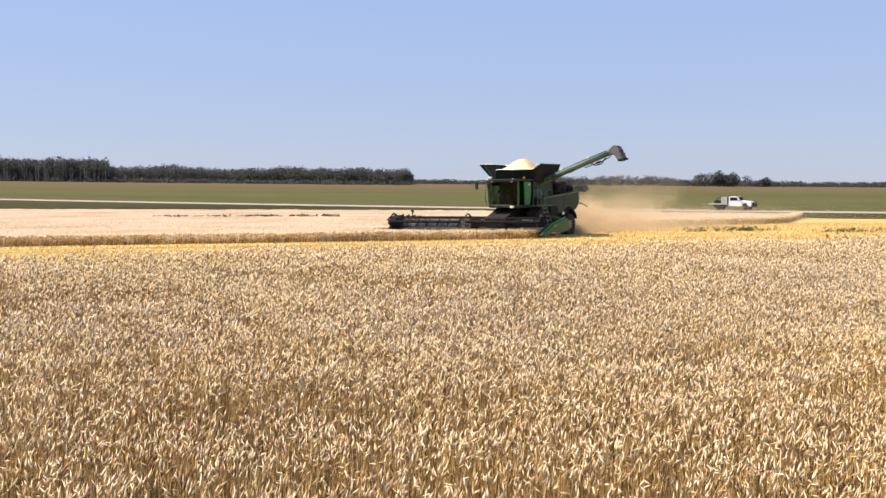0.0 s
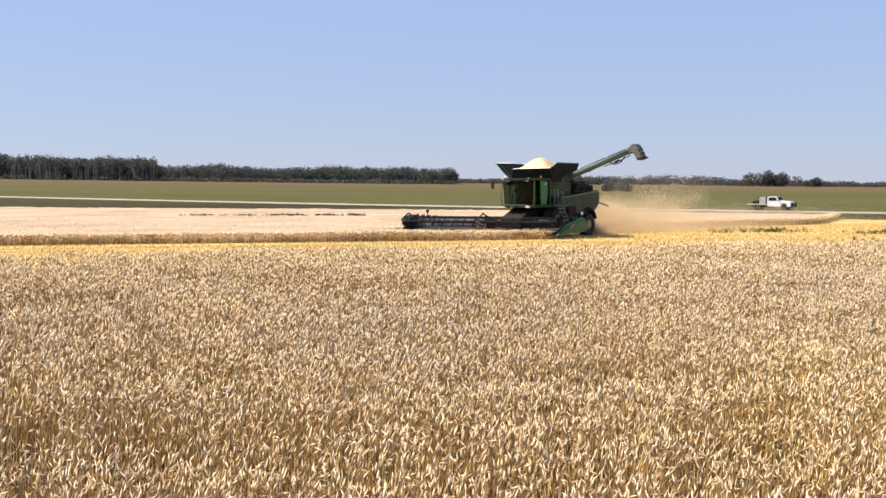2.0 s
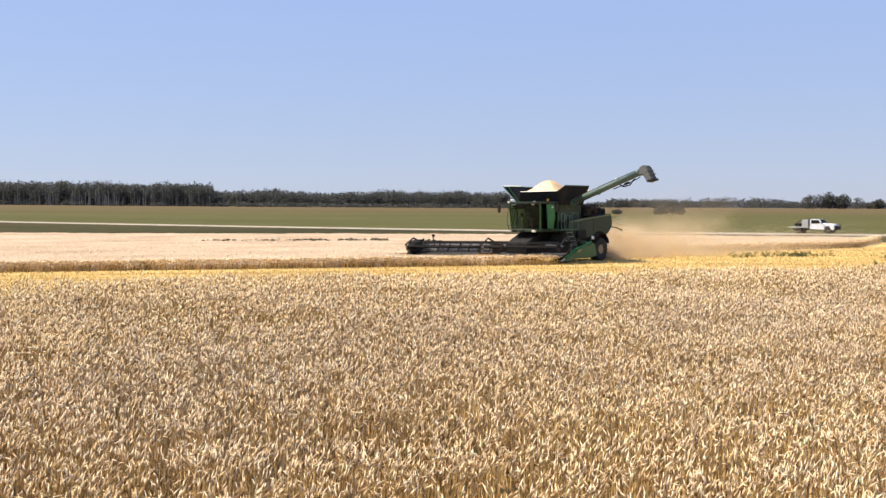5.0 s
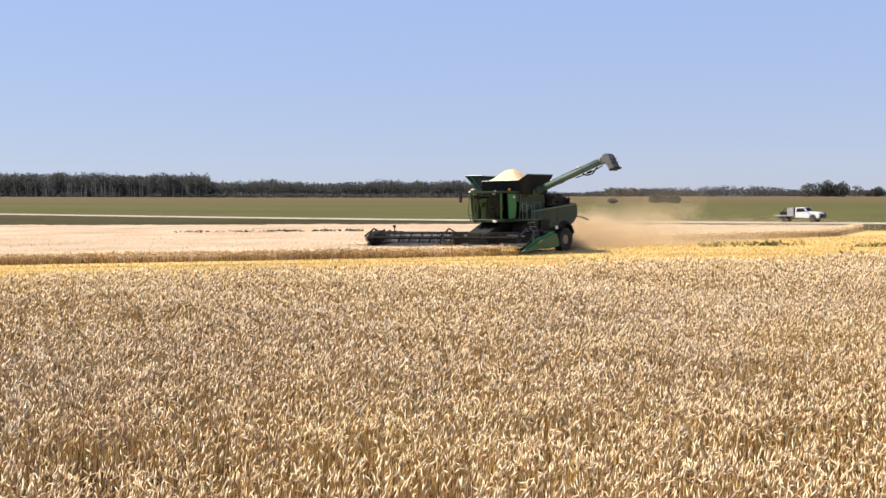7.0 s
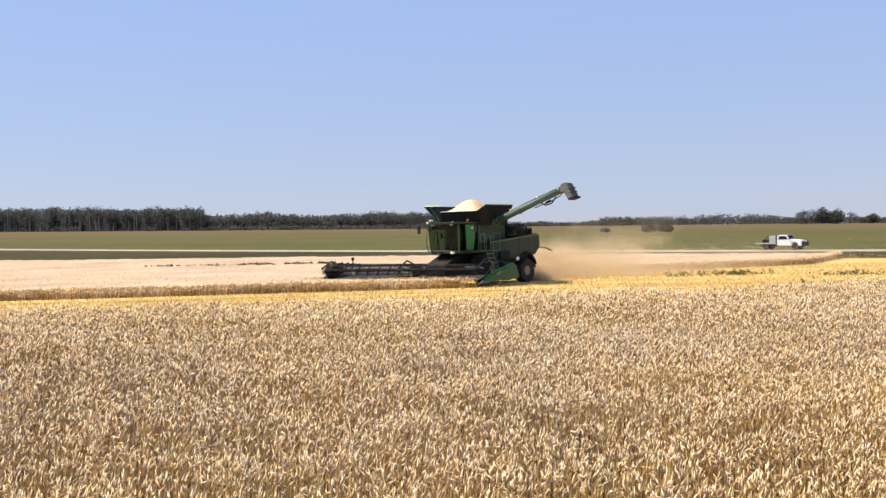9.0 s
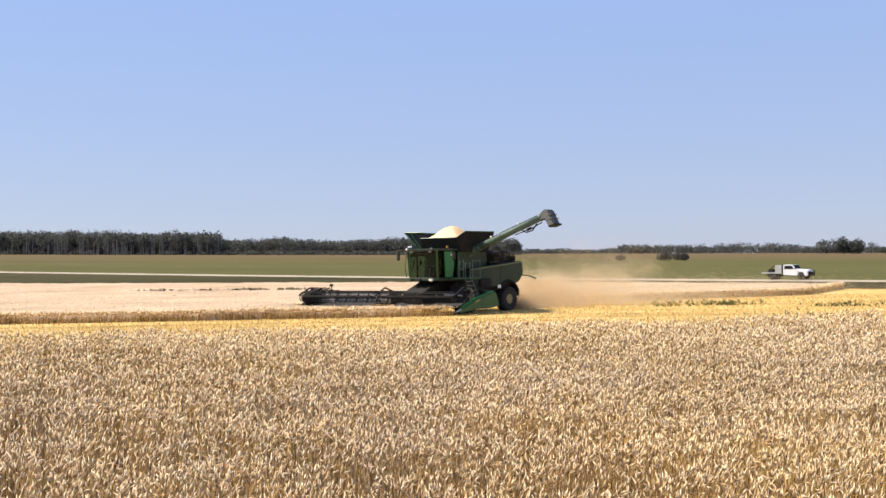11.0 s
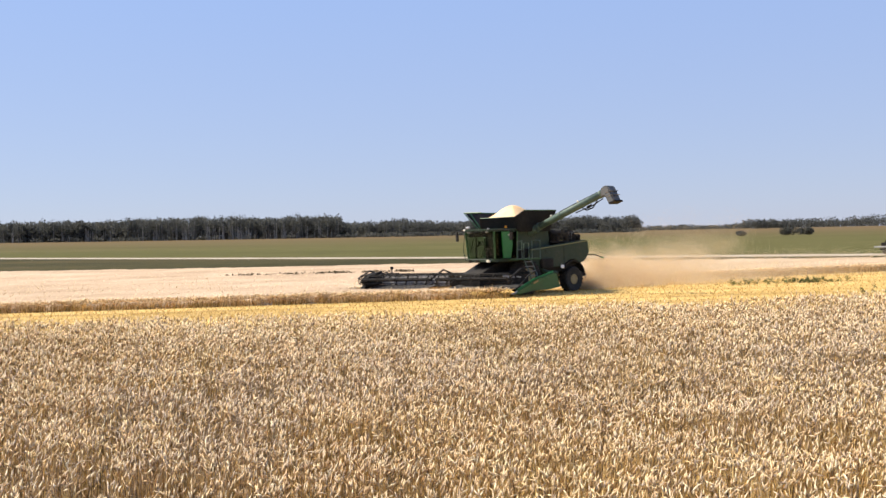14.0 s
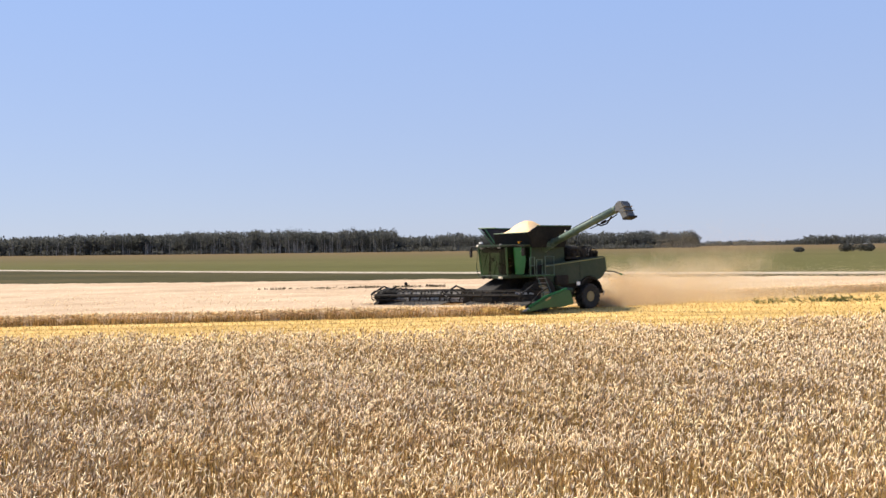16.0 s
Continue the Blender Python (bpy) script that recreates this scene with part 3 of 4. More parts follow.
def grove(bearing, dist, trees, spread, height, width, label):
    be = bearing + rng.normal(0, spread, trees)
    return wood("tree_clump", be, dist + rng.normal(0, 5, trees), height * (1 - 0.35 * np.abs(be - bearing) / (spread * 2.2)) * rng.uniform(0.8, 1.1, trees), np.full(trees, width), label, 170, 0.6, 0.02)


def bush(bearing, dist, width, height, label):
    """A round bush on several stems, its crown of many small leaf clumps."""
    x, y = MID[0] - dist * math.sin(radians(bearing)), MID[1] + dist * math.cos(radians(bearing))
    ob = thing("bush", pose(x, y, float(land(x, y)) - 0.1), label, "bush", "bushes in the pasture")
    k = max(3, int(width / 1.2))
    off = np.column_stack([rng.uniform(-width / 2, width / 2, k), rng.normal(0, 0.6, k), np.zeros(k)])
    for o in off:
        V, F = trunks(o[None], np.array([height * 0.7]), np.array([0.09]))
        st = new("stem", big_mesh("stem", V, F, [BARK]))
        st.parent = ob
    cen = off + np.column_stack([np.zeros((k, 2)), height * 0.5 * (1 - 0.5 * (np.abs(off[:, 0]) / width) ** 2)])
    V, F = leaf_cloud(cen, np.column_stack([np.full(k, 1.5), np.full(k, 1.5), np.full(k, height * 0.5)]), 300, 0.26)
    cr = new("crown", big_mesh("crown", V, F, [HAZED_LEAF]))
    cr.parent = ob
    return ob


grove(-14.0, 700, 22, 0.75, 10.5, 7, "round clump of dark broadleaf trees by the pasture")
grove(-16.3, 720, 7, 0.3, 6.5, 6, "small round clump of trees beyond the pasture")
grove(-3.6, 720, 12, 0.7, 7.5, 6, "low clump of trees on the pasture's far edge")
bush(-5.6, 395, 10.5, 2.8, "broad dark green bush standing alone in the pasture")
bush(-3.0, 400, 3.2, 1.8, "small dark green bush standing alone in the pasture")


# ---- combine harvester ----
# local axes: x ahead, y to its left, z up; the rear axle lies at x = 0
HARVESTER = pose(7.394, 74.989, 0, 0, 0, 234)
combine = thing("combine_harvester", HARVESTER, "dusty green combine harvester with heaped grain tank and raised auger", "combine harvester")


def shell(side):
    """One green side cover, with its pressed panels, wheel arch, yellow stripe and seams."""
    y0, y1 = (1.50, 1.64) if side > 0 else (-1.64, -1.50)
    face = 1.64 if side > 0 else -1.64
    bm = bmesh.new()
    arch = [(0.95 * math.cos(a), 0.95 + 0.98 * math.sin(a)) for a in [radians(k) for k in range(48, 141, 12)]]
    prism(bm, [(3.55, 2.62), (1.2, 2.84), (-1.15, 3.06), (-1.36, 2.98), (-1.46, 2.3), (-1.2, 1.95), (-0.95, 1.75)] + arch[::-1] + [(1.0, 1.52), (3.0, 1.55), (3.62, 1.95)], "y", y0, y1, 0.025)
    cover = part("side_cover", bm, GREEN_DUSTY, combine, "dusty dark green side cover with a pale upper edge")
    for a, b in (((3.45, 2.56), (1.2, 2.76)), ((1.2, 2.76), (-1.2, 2.98))):
        bm = bmesh.new()
        tube(bm, [(a[0], face + 0.008 * side, a[1]), (b[0], face + 0.008 * side, b[1])], 0.032, 6)
        part("stripe", bm, STRIPE, cover, "pale dusty upper edge")
    for x in (2.3, 0.75):
        bm = bmesh.new()
        box(bm, (x, face, 2.2), (0.025, 0.016, 1.1))
        part("seam", bm, BLACK, cover)
    bm = bmesh.new()
    prism(bm, [(2.95, 2.3), (1.1, 2.45), (1.1, 1.8), (2.85, 1.78)], "y", face, face + 0.02 * side, 0.006)
    part("service_door", bm, GREEN_DUSTY, cover)
    bm = bmesh.new()
    rim = [(1.02 * math.cos(a), 0.86 + 1.02 * math.sin(a)) for a in [radians(k) for k in range(35, 166, 10)]]
    inner = [(0.93 * math.cos(a), 0.86 + 0.93 * math.sin(a)) for a in [radians(k) for k in range(165, 34, -10)]]
    prism(bm, rim + inner, "y", min(1.15 * side, 1.72 * side), max(1.15 * side, 1.72 * side))
    part("mudguard", bm, BLACK, combine)


shell(1)
shell(-1)

bm = bmesh.new()
prism(bm, [(4.2, 1.5), (4.2, 2.6), (-1.0, 2.95), (-1.25, 2.4), (-0.9, 1.7), (0.9, 1.25), (3.0, 0.95)], "y", -1.48, 1.48, 0.03)
part("body", bm, BLACK, combine, "dark threshing body between the side covers")
bm = bmesh.new()
prism(bm, [(-1.0, 3.02), (-1.3, 2.98), (-1.52, 2.3), (-1.35, 1.95), (-1.0, 2.0)], "y", -1.46, 1.46, 0.05)
hood = part("rear_hood", bm, GREEN, combine)
for s in (-1, 1):
    bm = bmesh.new()
    box(bm, (-1.5, 1.15 * s, 2.5), (0.06, 0.3, 0.14), (0, -15, 0), 0.015)
    part("tail_lamp", bm, RED, hood, "red tail lamp")
bm = bmesh.new()
prism(bm, [(-0.7, 1.75), (-1.3, 1.6), (-1.75, 0.95), (-1.6, 0.85), (-0.75, 1.0)], "y", -1.1, 1.1, 0.03)
part("straw_chopper", bm, BLACK, combine)
for k in range(9):
    bm = bmesh.new()
    box(bm, (-1.85, -0.96 + 0.24 * k, 0.88), (0.5, 0.03, 0.16), (0, 22, 8 * (k - 4)))
    part("spreader_vane", bm, STEEL, combine)
bm = bmesh.new()
tube(bm, [(-1.3, 1.55, 2.18), (-2.2, 1.5, 2.12), (-2.75, 1.48, 1.96)], 0.035, 6)
rod = part("rear_arm", bm, BLACK, combine)
bm = bmesh.new()
box(bm, (-2.8, 1.48, 1.95), (0.3, 0.06, 0.09), (0, -8, 0), 0.015)
part("arm_tip", bm, GREEN_BRIGHT, rod, "bright green arm tip")


# engine deck behind the tank
def deck():
    bm = bmesh.new()
    box(bm, (0.3, 0, 2.98), (2.5, 2.8, 0.12), bevel=0.02)
    part("engine_deck", bm, BLACK, combine)
    bm = bmesh.new()
    box(bm, (0.55, 0.1, 3.3), (1.1, 0.9, 0.6), bevel=0.05)
    box(bm, (0.55, 0.1, 3.64), (0.9, 0.5, 0.14), bevel=0.03)
    for k in range(6):
        tube(bm, [(0.15 + 0.16 * k, 0.55, 3.15), (0.15 + 0.16 * k, 0.68, 3.45), (0.15 + 0.16 * k, 0.3, 3.62)], 0.035, 6)
    part("engine", bm, BLACK, combine)
    bm = bmesh.new()
    lathe(bm, [(0.2, -0.45), (0.24, -0.4), (0.24, 0.4), (0.2, 0.45)], 18, pose(0.9, 0.95, 3.45, 0, 0, 60))
    part("air_filter", bm, BLACK, combine)
    bm = bmesh.new()
    tube(bm, [(0.2, -0.5, 3.2), (0.1, -0.6, 3.75), (-0.15, -0.6, 3.95)], 0.09, 10)
    part("exhaust", bm, STEEL, combine)
    bm = bmesh.new()
    box(bm, (-0.35, 0.55, 3.34), (0.55, 1.3, 0.55), bevel=0.06)
    part("cooler_box", bm, BLACK, combine)
    for k in range(7):
        bm = bmesh.new()
        box(bm, (-0.35, 1.215, 3.14 + 0.065 * k), (0.5, 0.02, 0.03))
        part("grille_slat", bm, STEEL, combine)
    for y in (1.42, -1.42):
        bm = bmesh.new()
        pts = [(1.4, y, 3.02), (1.4, y, 3.5), (-0.75, y, 3.5), (-0.95, y, 3.02)]
        tube(bm, pts, 0.022, 6)
        tube(bm, [(1.3, y, 3.27), (-0.85, y, 3.27)], 0.016, 6)
        tube(bm, [(0.3, y, 3.02), (0.3, y, 3.5)], 0.018, 6)
        part("deck_rail", bm, BLACK, combine)
    for x, y, z, w, h in ((1.15, 0.9, 3.3, 0.3, 0.7), (0.85, 1.15, 3.2, 0.35, 0.4), (0.1, 1.2, 3.25, 0.4, 0.5), (-0.6, 1.1, 3.2, 0.4, 0.4), (-0.2, 0.9, 3.55, 0.5, 0.25), (-0.9, 1.2, 3.22, 0.3, 0.35), (-0.75, 0.8, 3.4, 0.25, 0.5)):
        bm = bmesh.new()
        box(bm, (x, y, z), (w, 0.35, h), (0, 8 * (x - 0.3), 12), 0.05)
        part("engine_unit", bm, BLACK, combine)
    for k in range(7):
        bm = bmesh.new()
        tube(bm, [(1.2 - 0.28 * k, 1.3, 3.05), (1.1 - 0.28 * k, 1.25, 3.45 + 0.08 * (k % 3)), (0.85 - 0.28 * k, 1.0, 3.5), (0.7 - 0.28 * k, 0.8, 3.2)], 0.035, 6)
        part("engine_hose", bm, BLACK, combine)


deck()

# grain tank with flared panels, heaped over its brim
bm = bmesh.new()
prism(bm, [(1.45, 2.7), (1.55, 3.68), (4.25, 3.68), (4.3, 2.5)], "y", -1.3, 1.2, 0.03)
part("grain_tank", bm, GREEN_DUSTY, combine, "dark green grain tank behind the cab")
ZB, ZT, ZF = 3.62, 4.82, 4.46


def flap(name, corners, mat, label, ribs=()):
    bm = bmesh.new()
    slab(bm, corners, 0.035)
    ob = part(name, bm, mat, combine, label)
    for a, b in ribs:
        bm = bmesh.new()
        tube(bm, [a, b], 0.035, 6)
        part("rib", bm, GREEN, ob, "green steel rib")
    return ob


flap("tank_panel", [(4.2, 1.45, ZB), (1.75, 1.45, ZB), (1.42, 1.72, ZT), (4.05, 1.72, ZT)], TANK_BLACK, "black flared tank side panel", [((1.42, 1.73, ZT), (4.05, 1.73, ZT))])
flap("tank_panel", [(1.75, 1.45, ZB), (1.75, -1.75, ZB), (1.42, -2.7, ZT), (1.42, 1.72, ZT)], TANK_BLACK, "black flared tank rear panel", [((1.42, 1.72, ZT), (1.42, -2.7, ZT))])
flap("tank_panel", [(1.75, -1.75, ZB), (4.0, -1.75, ZB), (4.45, -2.73, ZT), (1.42, -2.7, ZT)], BLACK, "black flared tank side panel",
     [((4.62, -2.75, ZT + 0.03), (1.42, -2.7, ZT)), ((4.2, -1.72, ZB), (4.62, -2.72, ZT + 0.03)), ((4.0, -1.72, ZB), (4.2, -2.66, ZT)), ((4.62, -2.75, ZT + 0.03), (4.55, -1.3, ZT))])
flap("tank_panel", [(4.2, -1.75, ZB), (4.2, 1.45, ZB), (4.6, 1.5, ZF), (4.6, -1.35, ZF)], TANK_BLACK, "black lower front tank panel", [((4.6, 1.5, ZF), (4.6, -1.35, ZF))])
flap("corner_gusset", [(4.2, 1.45, ZB), (4.05, 1.72, ZT), (4.6, 1.5, ZF)], TANK_BLACK, "black corner gusset")

# grain heap: stands in the tank as a thing of its own
bm = bmesh.new()
rings = []
for i in range(13):
    f = i / 12
    ring = []
    for k in range(48):
        a = 2 * math.pi * k / 48
        w = 1.0 / max(abs(math.cos(a)), abs(math.sin(a))) ** 0.75
        x, y = 2.95 + 1.3 * f * w * math.cos(a), -0.3 + 1.45 * f * w * math.sin(a)
        x, y = min(x, 4.38), y
        z = 4.3 + 0.9 * (math.exp(-(2.0 * f) ** 2 / 1.8)) + 0.03 * noise.noise((x * 2, y * 2, 1.3))
        ring.append(bm.verts.new((x, y, z)))
    rings.append(ring)
for a, b in zip(rings, rings[1:]):
    for k in range(48):
        bm.faces.new((a[k], a[(k + 1) % 48], b[(k + 1) % 48], b[k]))
low_ring = [bm.verts.new((v.co.x * 0.9 + 0.3, v.co.y * 0.8, 3.66)) for v in rings[-1]]
for k in range(48):
    bm.faces.new((rings[-1][k], rings[-1][(k + 1) % 48], low_ring[(k + 1) % 48], low_ring[k]))
bmesh.ops.remove_doubles(bm, verts=rings[0], dist=1e-4)
grain = new("grain_heap", finish("grain_heap", bm, GRAIN, True))
grain.matrix_basis = HARVESTER
tagged(grain, "golden wheat grain heaped above the harvester's tank", "grain", kind="stuff")


# cab
def cab():
    z0, z1 = 2.1, 3.66
    bm = bmesh.new()
    prism(bm, [(5.95, 0.7), (5.7, 1.25), (4.2, 1.42), (4.2, -1.42), (5.7, -1.25), (5.95, -0.7)], "z", 1.94, 2.12, 0.03)
    part("cab_floor", bm, GREEN_DUSTY, combine)
    for y in (-0.75, -0.2, 0.75):
        bm = bmesh.new()
        box(bm, (5.98, y, 2.0), (0.12, 0.3, 0.16), (0, 0, 0), 0.03)
        part("headlight", bm, LAMP if y == 0.75 else BLACK, combine, "small headlight below the windscreen")
    bm = bmesh.new()
    prism(bm, [(6.1, 0.85), (5.95, 1.35), (4.15, 1.42), (4.1, -1.42), (5.95, -1.35), (6.1, -0.85)], "z", z1 + 0.03, 3.82, 0.05)
    roof = part("cab_roof", bm, GREEN_DUSTY, combine, "dark green cab roof with pale lamps")
    for y in (-0.75, -0.4, 0.0, 0.4, 0.75):
        bm = bmesh.new()
        box(bm, (6.04, y, 3.64), (0.1, 0.2, 0.1), (0, 12, 0), 0.02)
        part("roof_lamp", bm, STEEL if abs(y) > 0.5 else BLACK, roof)
    for y in (-1.18, 0.85):
        bm = bmesh.new()
        lathe(bm, [(0.04, -0.08), (0.065, -0.02), (0.065, 0.06)], 12, pose(6.08 - abs(y) * 0.08, y, 3.8, 0, 0, -90))
        part("work_lamp", bm, LAMP if y < 0 else STEEL, roof, "round work lamp")
    bm = bmesh.new()
    tube(bm, [(4.7, 0.9, 3.86), (4.7, 0.9, 3.98)], 0.07, 10)
    part("beacon", bm, AMBER, roof, "amber beacon")
    bm = bmesh.new()
    lathe(bm, [(0.06, -0.05), (0.13, -0.03), (0.13, 0.03), (0.06, 0.06)], 14, pose(5.9, -1.0, 3.93, 90, 0, 0))
    part("antenna_dome", bm, WHITE, roof, "white antenna dome")
    # posts
    for a, b in (((5.8, 1.12, z0), (5.92, 1.2, z1)), ((5.8, -1.12, z0), (5.92, -1.2, z1)), ((4.3, 1.34, z0), (4.25, 1.36, z1)), ((4.3, -1.34, z0), (4.25, -1.36, z1)), ((5.05, 1.28, z0), (5.0, 1.32, z1))):
        bm = bmesh.new()
        tube(bm, [a, b], 0.05, 6)
        part("post", bm, GREEN, combine)
    # right-hand fittings, seen through the glass
    for pts, r in (([(5.05, -1.26, z0), (5.0, -1.3, z1)], 0.05), ([(5.7, -1.05, 2.5), (5.2, -1.2, 3.5)], 0.03), ([(5.6, -0.7, z0), (5.55, -0.75, 2.75), (5.4, -0.55, 2.95)], 0.035)):
        bm = bmesh.new()
        tube(bm, pts, r, 6)
        part("inner_bar", bm, BLACK, combine)
    bm = bmesh.new()
    box(bm, (5.35, -0.62, 3.0), (0.06, 0.3, 0.24), (0, 10, -15), 0.02)
    part("monitor", bm, BLACK, combine)
    bm = bmesh.new()
    box(bm, (5.84, 0, 3.5), (0.03, 2.0, 0.26), (0, -4, 0), 0.008)
    part("sun_visor", bm, SEATCLOTH, combine)
    # panes
    for cs in ([(5.8, 1.1, z0), (5.8, -1.1, z0), (5.92, -1.18, z1), (5.92, 1.18, z1)], [(4.3, 1.33, z0), (5.05, 1.27, z0), (5.0, 1.31, z1), (4.25, 1.35, z1)],
               [(5.05, 1.27, z0), (5.8, 1.11, z0), (5.92, 1.19, z1), (5.0, 1.31, z1)], [(5.8, -1.11, z0), (4.3, -1.33, z0), (4.25, -1.35, z1), (5.92, -1.19, z1)]):
        bm = bmesh.new()
        slab(bm, cs, 0.008)
        part("pane", bm, GLASS, combine, "dark tinted cab glass")
    bm = bmesh.new()
    box(bm, (4.18, 0.2, 2.8), (0.08, 2.3, 1.5), bevel=0.02)
    part("rear_wall", bm, SEATCLOTH, combine)
    bm = bmesh.new()
    box(bm, (4.95, 0.62, 2.45), (0.9, 0.3, 0.35), (0, -6, 0), 0.05)
    box(bm, (5.3, 0.75, 2.9), (0.06, 0.28, 0.22), (0, 10, 20), 0.02)
    tube(bm, [(5.2, 0.7, 2.6), (5.3, 0.75, 2.85)], 0.025, 6)
    part("console", bm, BLACK, combine, "dark console with a small screen")
    bm = bmesh.new()
    tube(bm, [(5.86, 0.62, z0 + 0.05), (5.98, 0.5, 2.7), (6.0, 0.3, 3.2)], 0.02, 6)
    tube(bm, [(5.86, 0.0, z0 + 0.03), (5.93, 0.45, 2.85)], 0.015, 6)
    part("wiper", bm, BLACK, combine)
    bm = bmesh.new()
    box(bm, (4.75, 0, 2.5), (0.55, 0.55, 0.16), bevel=0.05)
    box(bm, (4.5, 0, 2.9), (0.16, 0.52, 0.75), (0, -8, 0), 0.05)
    box(bm, (4.75, 0, 2.27), (0.3, 0.3, 0.32), bevel=0.03)
    part("seat", bm, SEATCLOTH, combine)
    bm = bmesh.new()
    tube(bm, [(5.4, 0, 2.12), (5.25, 0, 2.7)], 0.05, 8)
    lathe(bm, [(0.17, -0.015), (0.2, -0.02), (0.2, 0.02), (0.17, 0.015)], 18, pose(5.22, 0, 2.74, 65, 0, 90))
    part("steering_column", bm, BLACK, combine)
    for s in (-1, 1):
        bm = bmesh.new()
        tube(bm, [(5.9, 1.2 * s, 3.72), (5.75, 1.7 * s, 3.76), (5.65, 2.2 * s, 3.72), (5.62, 2.26 * s, 3.5)], 0.03, 6)
        arm = part("mirror_arm", bm, BLACK, combine)
        bm = bmesh.new()
        box(bm, (5.62, 2.27 * s, 3.38), (0.1, 0.24, 0.46), (0, 0, 10 * s), 0.03)
        part("mirror", bm, BLACK, arm, "tall black rear-view mirror")
    bm = bmesh.new()
    tube(bm, [(5.95, 1.2, 2.05), (6.15, 0.8, 2.1), (6.15, -0.8, 2.1), (5.95, -1.2, 2.05)], 0.03, 6)
    tube(bm, [(5.95, -1.2, 2.05), (5.98, -1.35, 2.6), (5.95, -1.25, 3.5)], 0.022, 6)
    tube(bm, [(5.98, -1.35, 2.35), (6.0, -1.05, 2.35)], 0.022, 6)
    part("front_rail", bm, GREEN_DUSTY, combine)


cab()

# bright panel beside the cab, platform, rails and ladder on the left
bm = bmesh.new()
prism(bm, [(5.45, 2.15), (5.55, 3.64), (4.75, 3.64), (4.7, 2.9), (4.85, 2.15)], "y", 1.36, 1.44, 0.02)
shield = part("corner_panel", bm, GREEN_BRIGHT, combine, "bright green corner panel beside the cab")
bm = bmesh.new()
lathe(bm, [(0.06, -0.02), (0.06, 0.03)], 12, pose(5.0, 1.45, 3.45))
part("reflector", bm, LAMP, shield, "small pale reflector")
bm = bmesh.new()
box(bm, (4.2, 1.86, 2.06), (1.9, 0.72, 0.07), bevel=0.01)
part("platform", bm, GREEN, combine)
for pts in ([(5.1, 2.2, 2.06), (5.1, 2.2, 3.05), (4.75, 2.2, 3.1), (4.75, 2.2, 2.06)], [(3.95, 2.2, 2.06), (3.95, 2.2, 3.1), (3.3, 2.2, 3.1), (3.3, 2.2, 2.06)], [(3.95, 2.2, 2.6), (3.3, 2.2, 2.6)], [(4.6, 2.2, 2.06), (4.6, 2.2, 2.95), (4.2, 2.2, 2.95), (4.2, 2.2, 2.06)],
            [(3.3, 2.2, 3.1), (3.25, 1.6, 3.1)], [(5.1, 2.2, 2.6), (4.75, 2.2, 2.6)]):
    bm = bmesh.new()
    tube(bm, pts, 0.03, 6)
    part("hand_rail", bm, GREEN_PALE, combine)
for x in (4.05, 4.6):
    bm = bmesh.new()
    tube(bm, [(x, 2.15, 2.1), (x - 0.2, 2.45, 1.2), (x - 0.25, 2.5, 0.75)], 0.032, 6)
    part("ladder_rail", bm, GREEN_PALE, combine)
for k in range(5):
    bm = bmesh.new()
    z = 1.9 - 0.26 * k
    y = 2.2 + 0.07 * k
    box(bm, (4.3 - 0.045 * k, y, z), (0.55, 0.16, 0.035), bevel=0.006)
    part("step", bm, STEEL, combine)
bm = bmesh.new()
box(bm, (2.3, 1.68, 1.75), (1.0, 0.3, 0.55), bevel=0.05)
part("fuel_tank", bm, BLACK, combine)
bm = bmesh.new()
tube(bm, [(3.2, 1.3, 1.9), (2.4, 1.72, 1.25), (1.5, 1.72, 1.15)], 0.12, 8)
part("elevator_housing", bm, GREEN_DUSTY, combine)
bm = bmesh.new()
box(bm, (1.0, 1.74, 1.52), (0.28, 0.03, 0.2), bevel=0.01)
part("warning_plate", bm, WHITE, combine, "small white plate")


def wheel(x, y, r, width, rim_r, lugs, side):
    """A tyre with slanting lugs, a dished rim and a hub."""
    m = pose(x, y, r)
    w = width / 2
    bm = bmesh.new()
    lathe(bm, [(rim_r, -w * 0.8), (r * 0.86, -w), (r * 0.95, -w * 0.86), (r * 0.955, w * 0.86), (r * 0.86, w), (rim_r, w * 0.8)], 40, m)
    for k in range(lugs):
        for s in (-1, 1):
            a = 360 / lugs * (k + 0.25 * s)
            b2 = bmesh.new()
            bmesh.ops.create_cube(b2, size=1, matrix=m @ pose(0, 0, 0, 0, a, 0) @ pose(0, s * w * 0.48, r * 0.965, 0, 0, 35 * s) @ Matrix.Diagonal((0.07, w * 1.05, 0.07, 1)))
            join(bm, b2)
    tyre = part("tyre", bm, RUBBER, combine, "dusty lugged tyre")
    bm = bmesh.new()
    e = w * side
    lathe(bm, [(rim_r * 1.01, e * 0.82), (rim_r * 0.94, e * 0.86), (rim_r * 0.86, e * 0.5), (rim_r * 0.42, e * 0.42), (rim_r * 0.4, e * 0.75), (0.08, e * 0.8)], 32, m)
    part("rim", bm, YELLOW, tyre, "dusty yellow wheel rim")
    for k in range(8):
        bm = bmesh.new()
        a = 2 * math.pi * k / 8
        tube(bm, [m @ Vector((0.66 * rim_r * math.cos(a), e * 0.4, 0.66 * rim_r * math.sin(a))), m @ Vector((0.66 * rim_r * math.cos(a), e * 0.56, 0.66 * rim_r * math.sin(a)))], 0.025, 6)
        part("wheel_bolt", bm, STEEL, tyre)


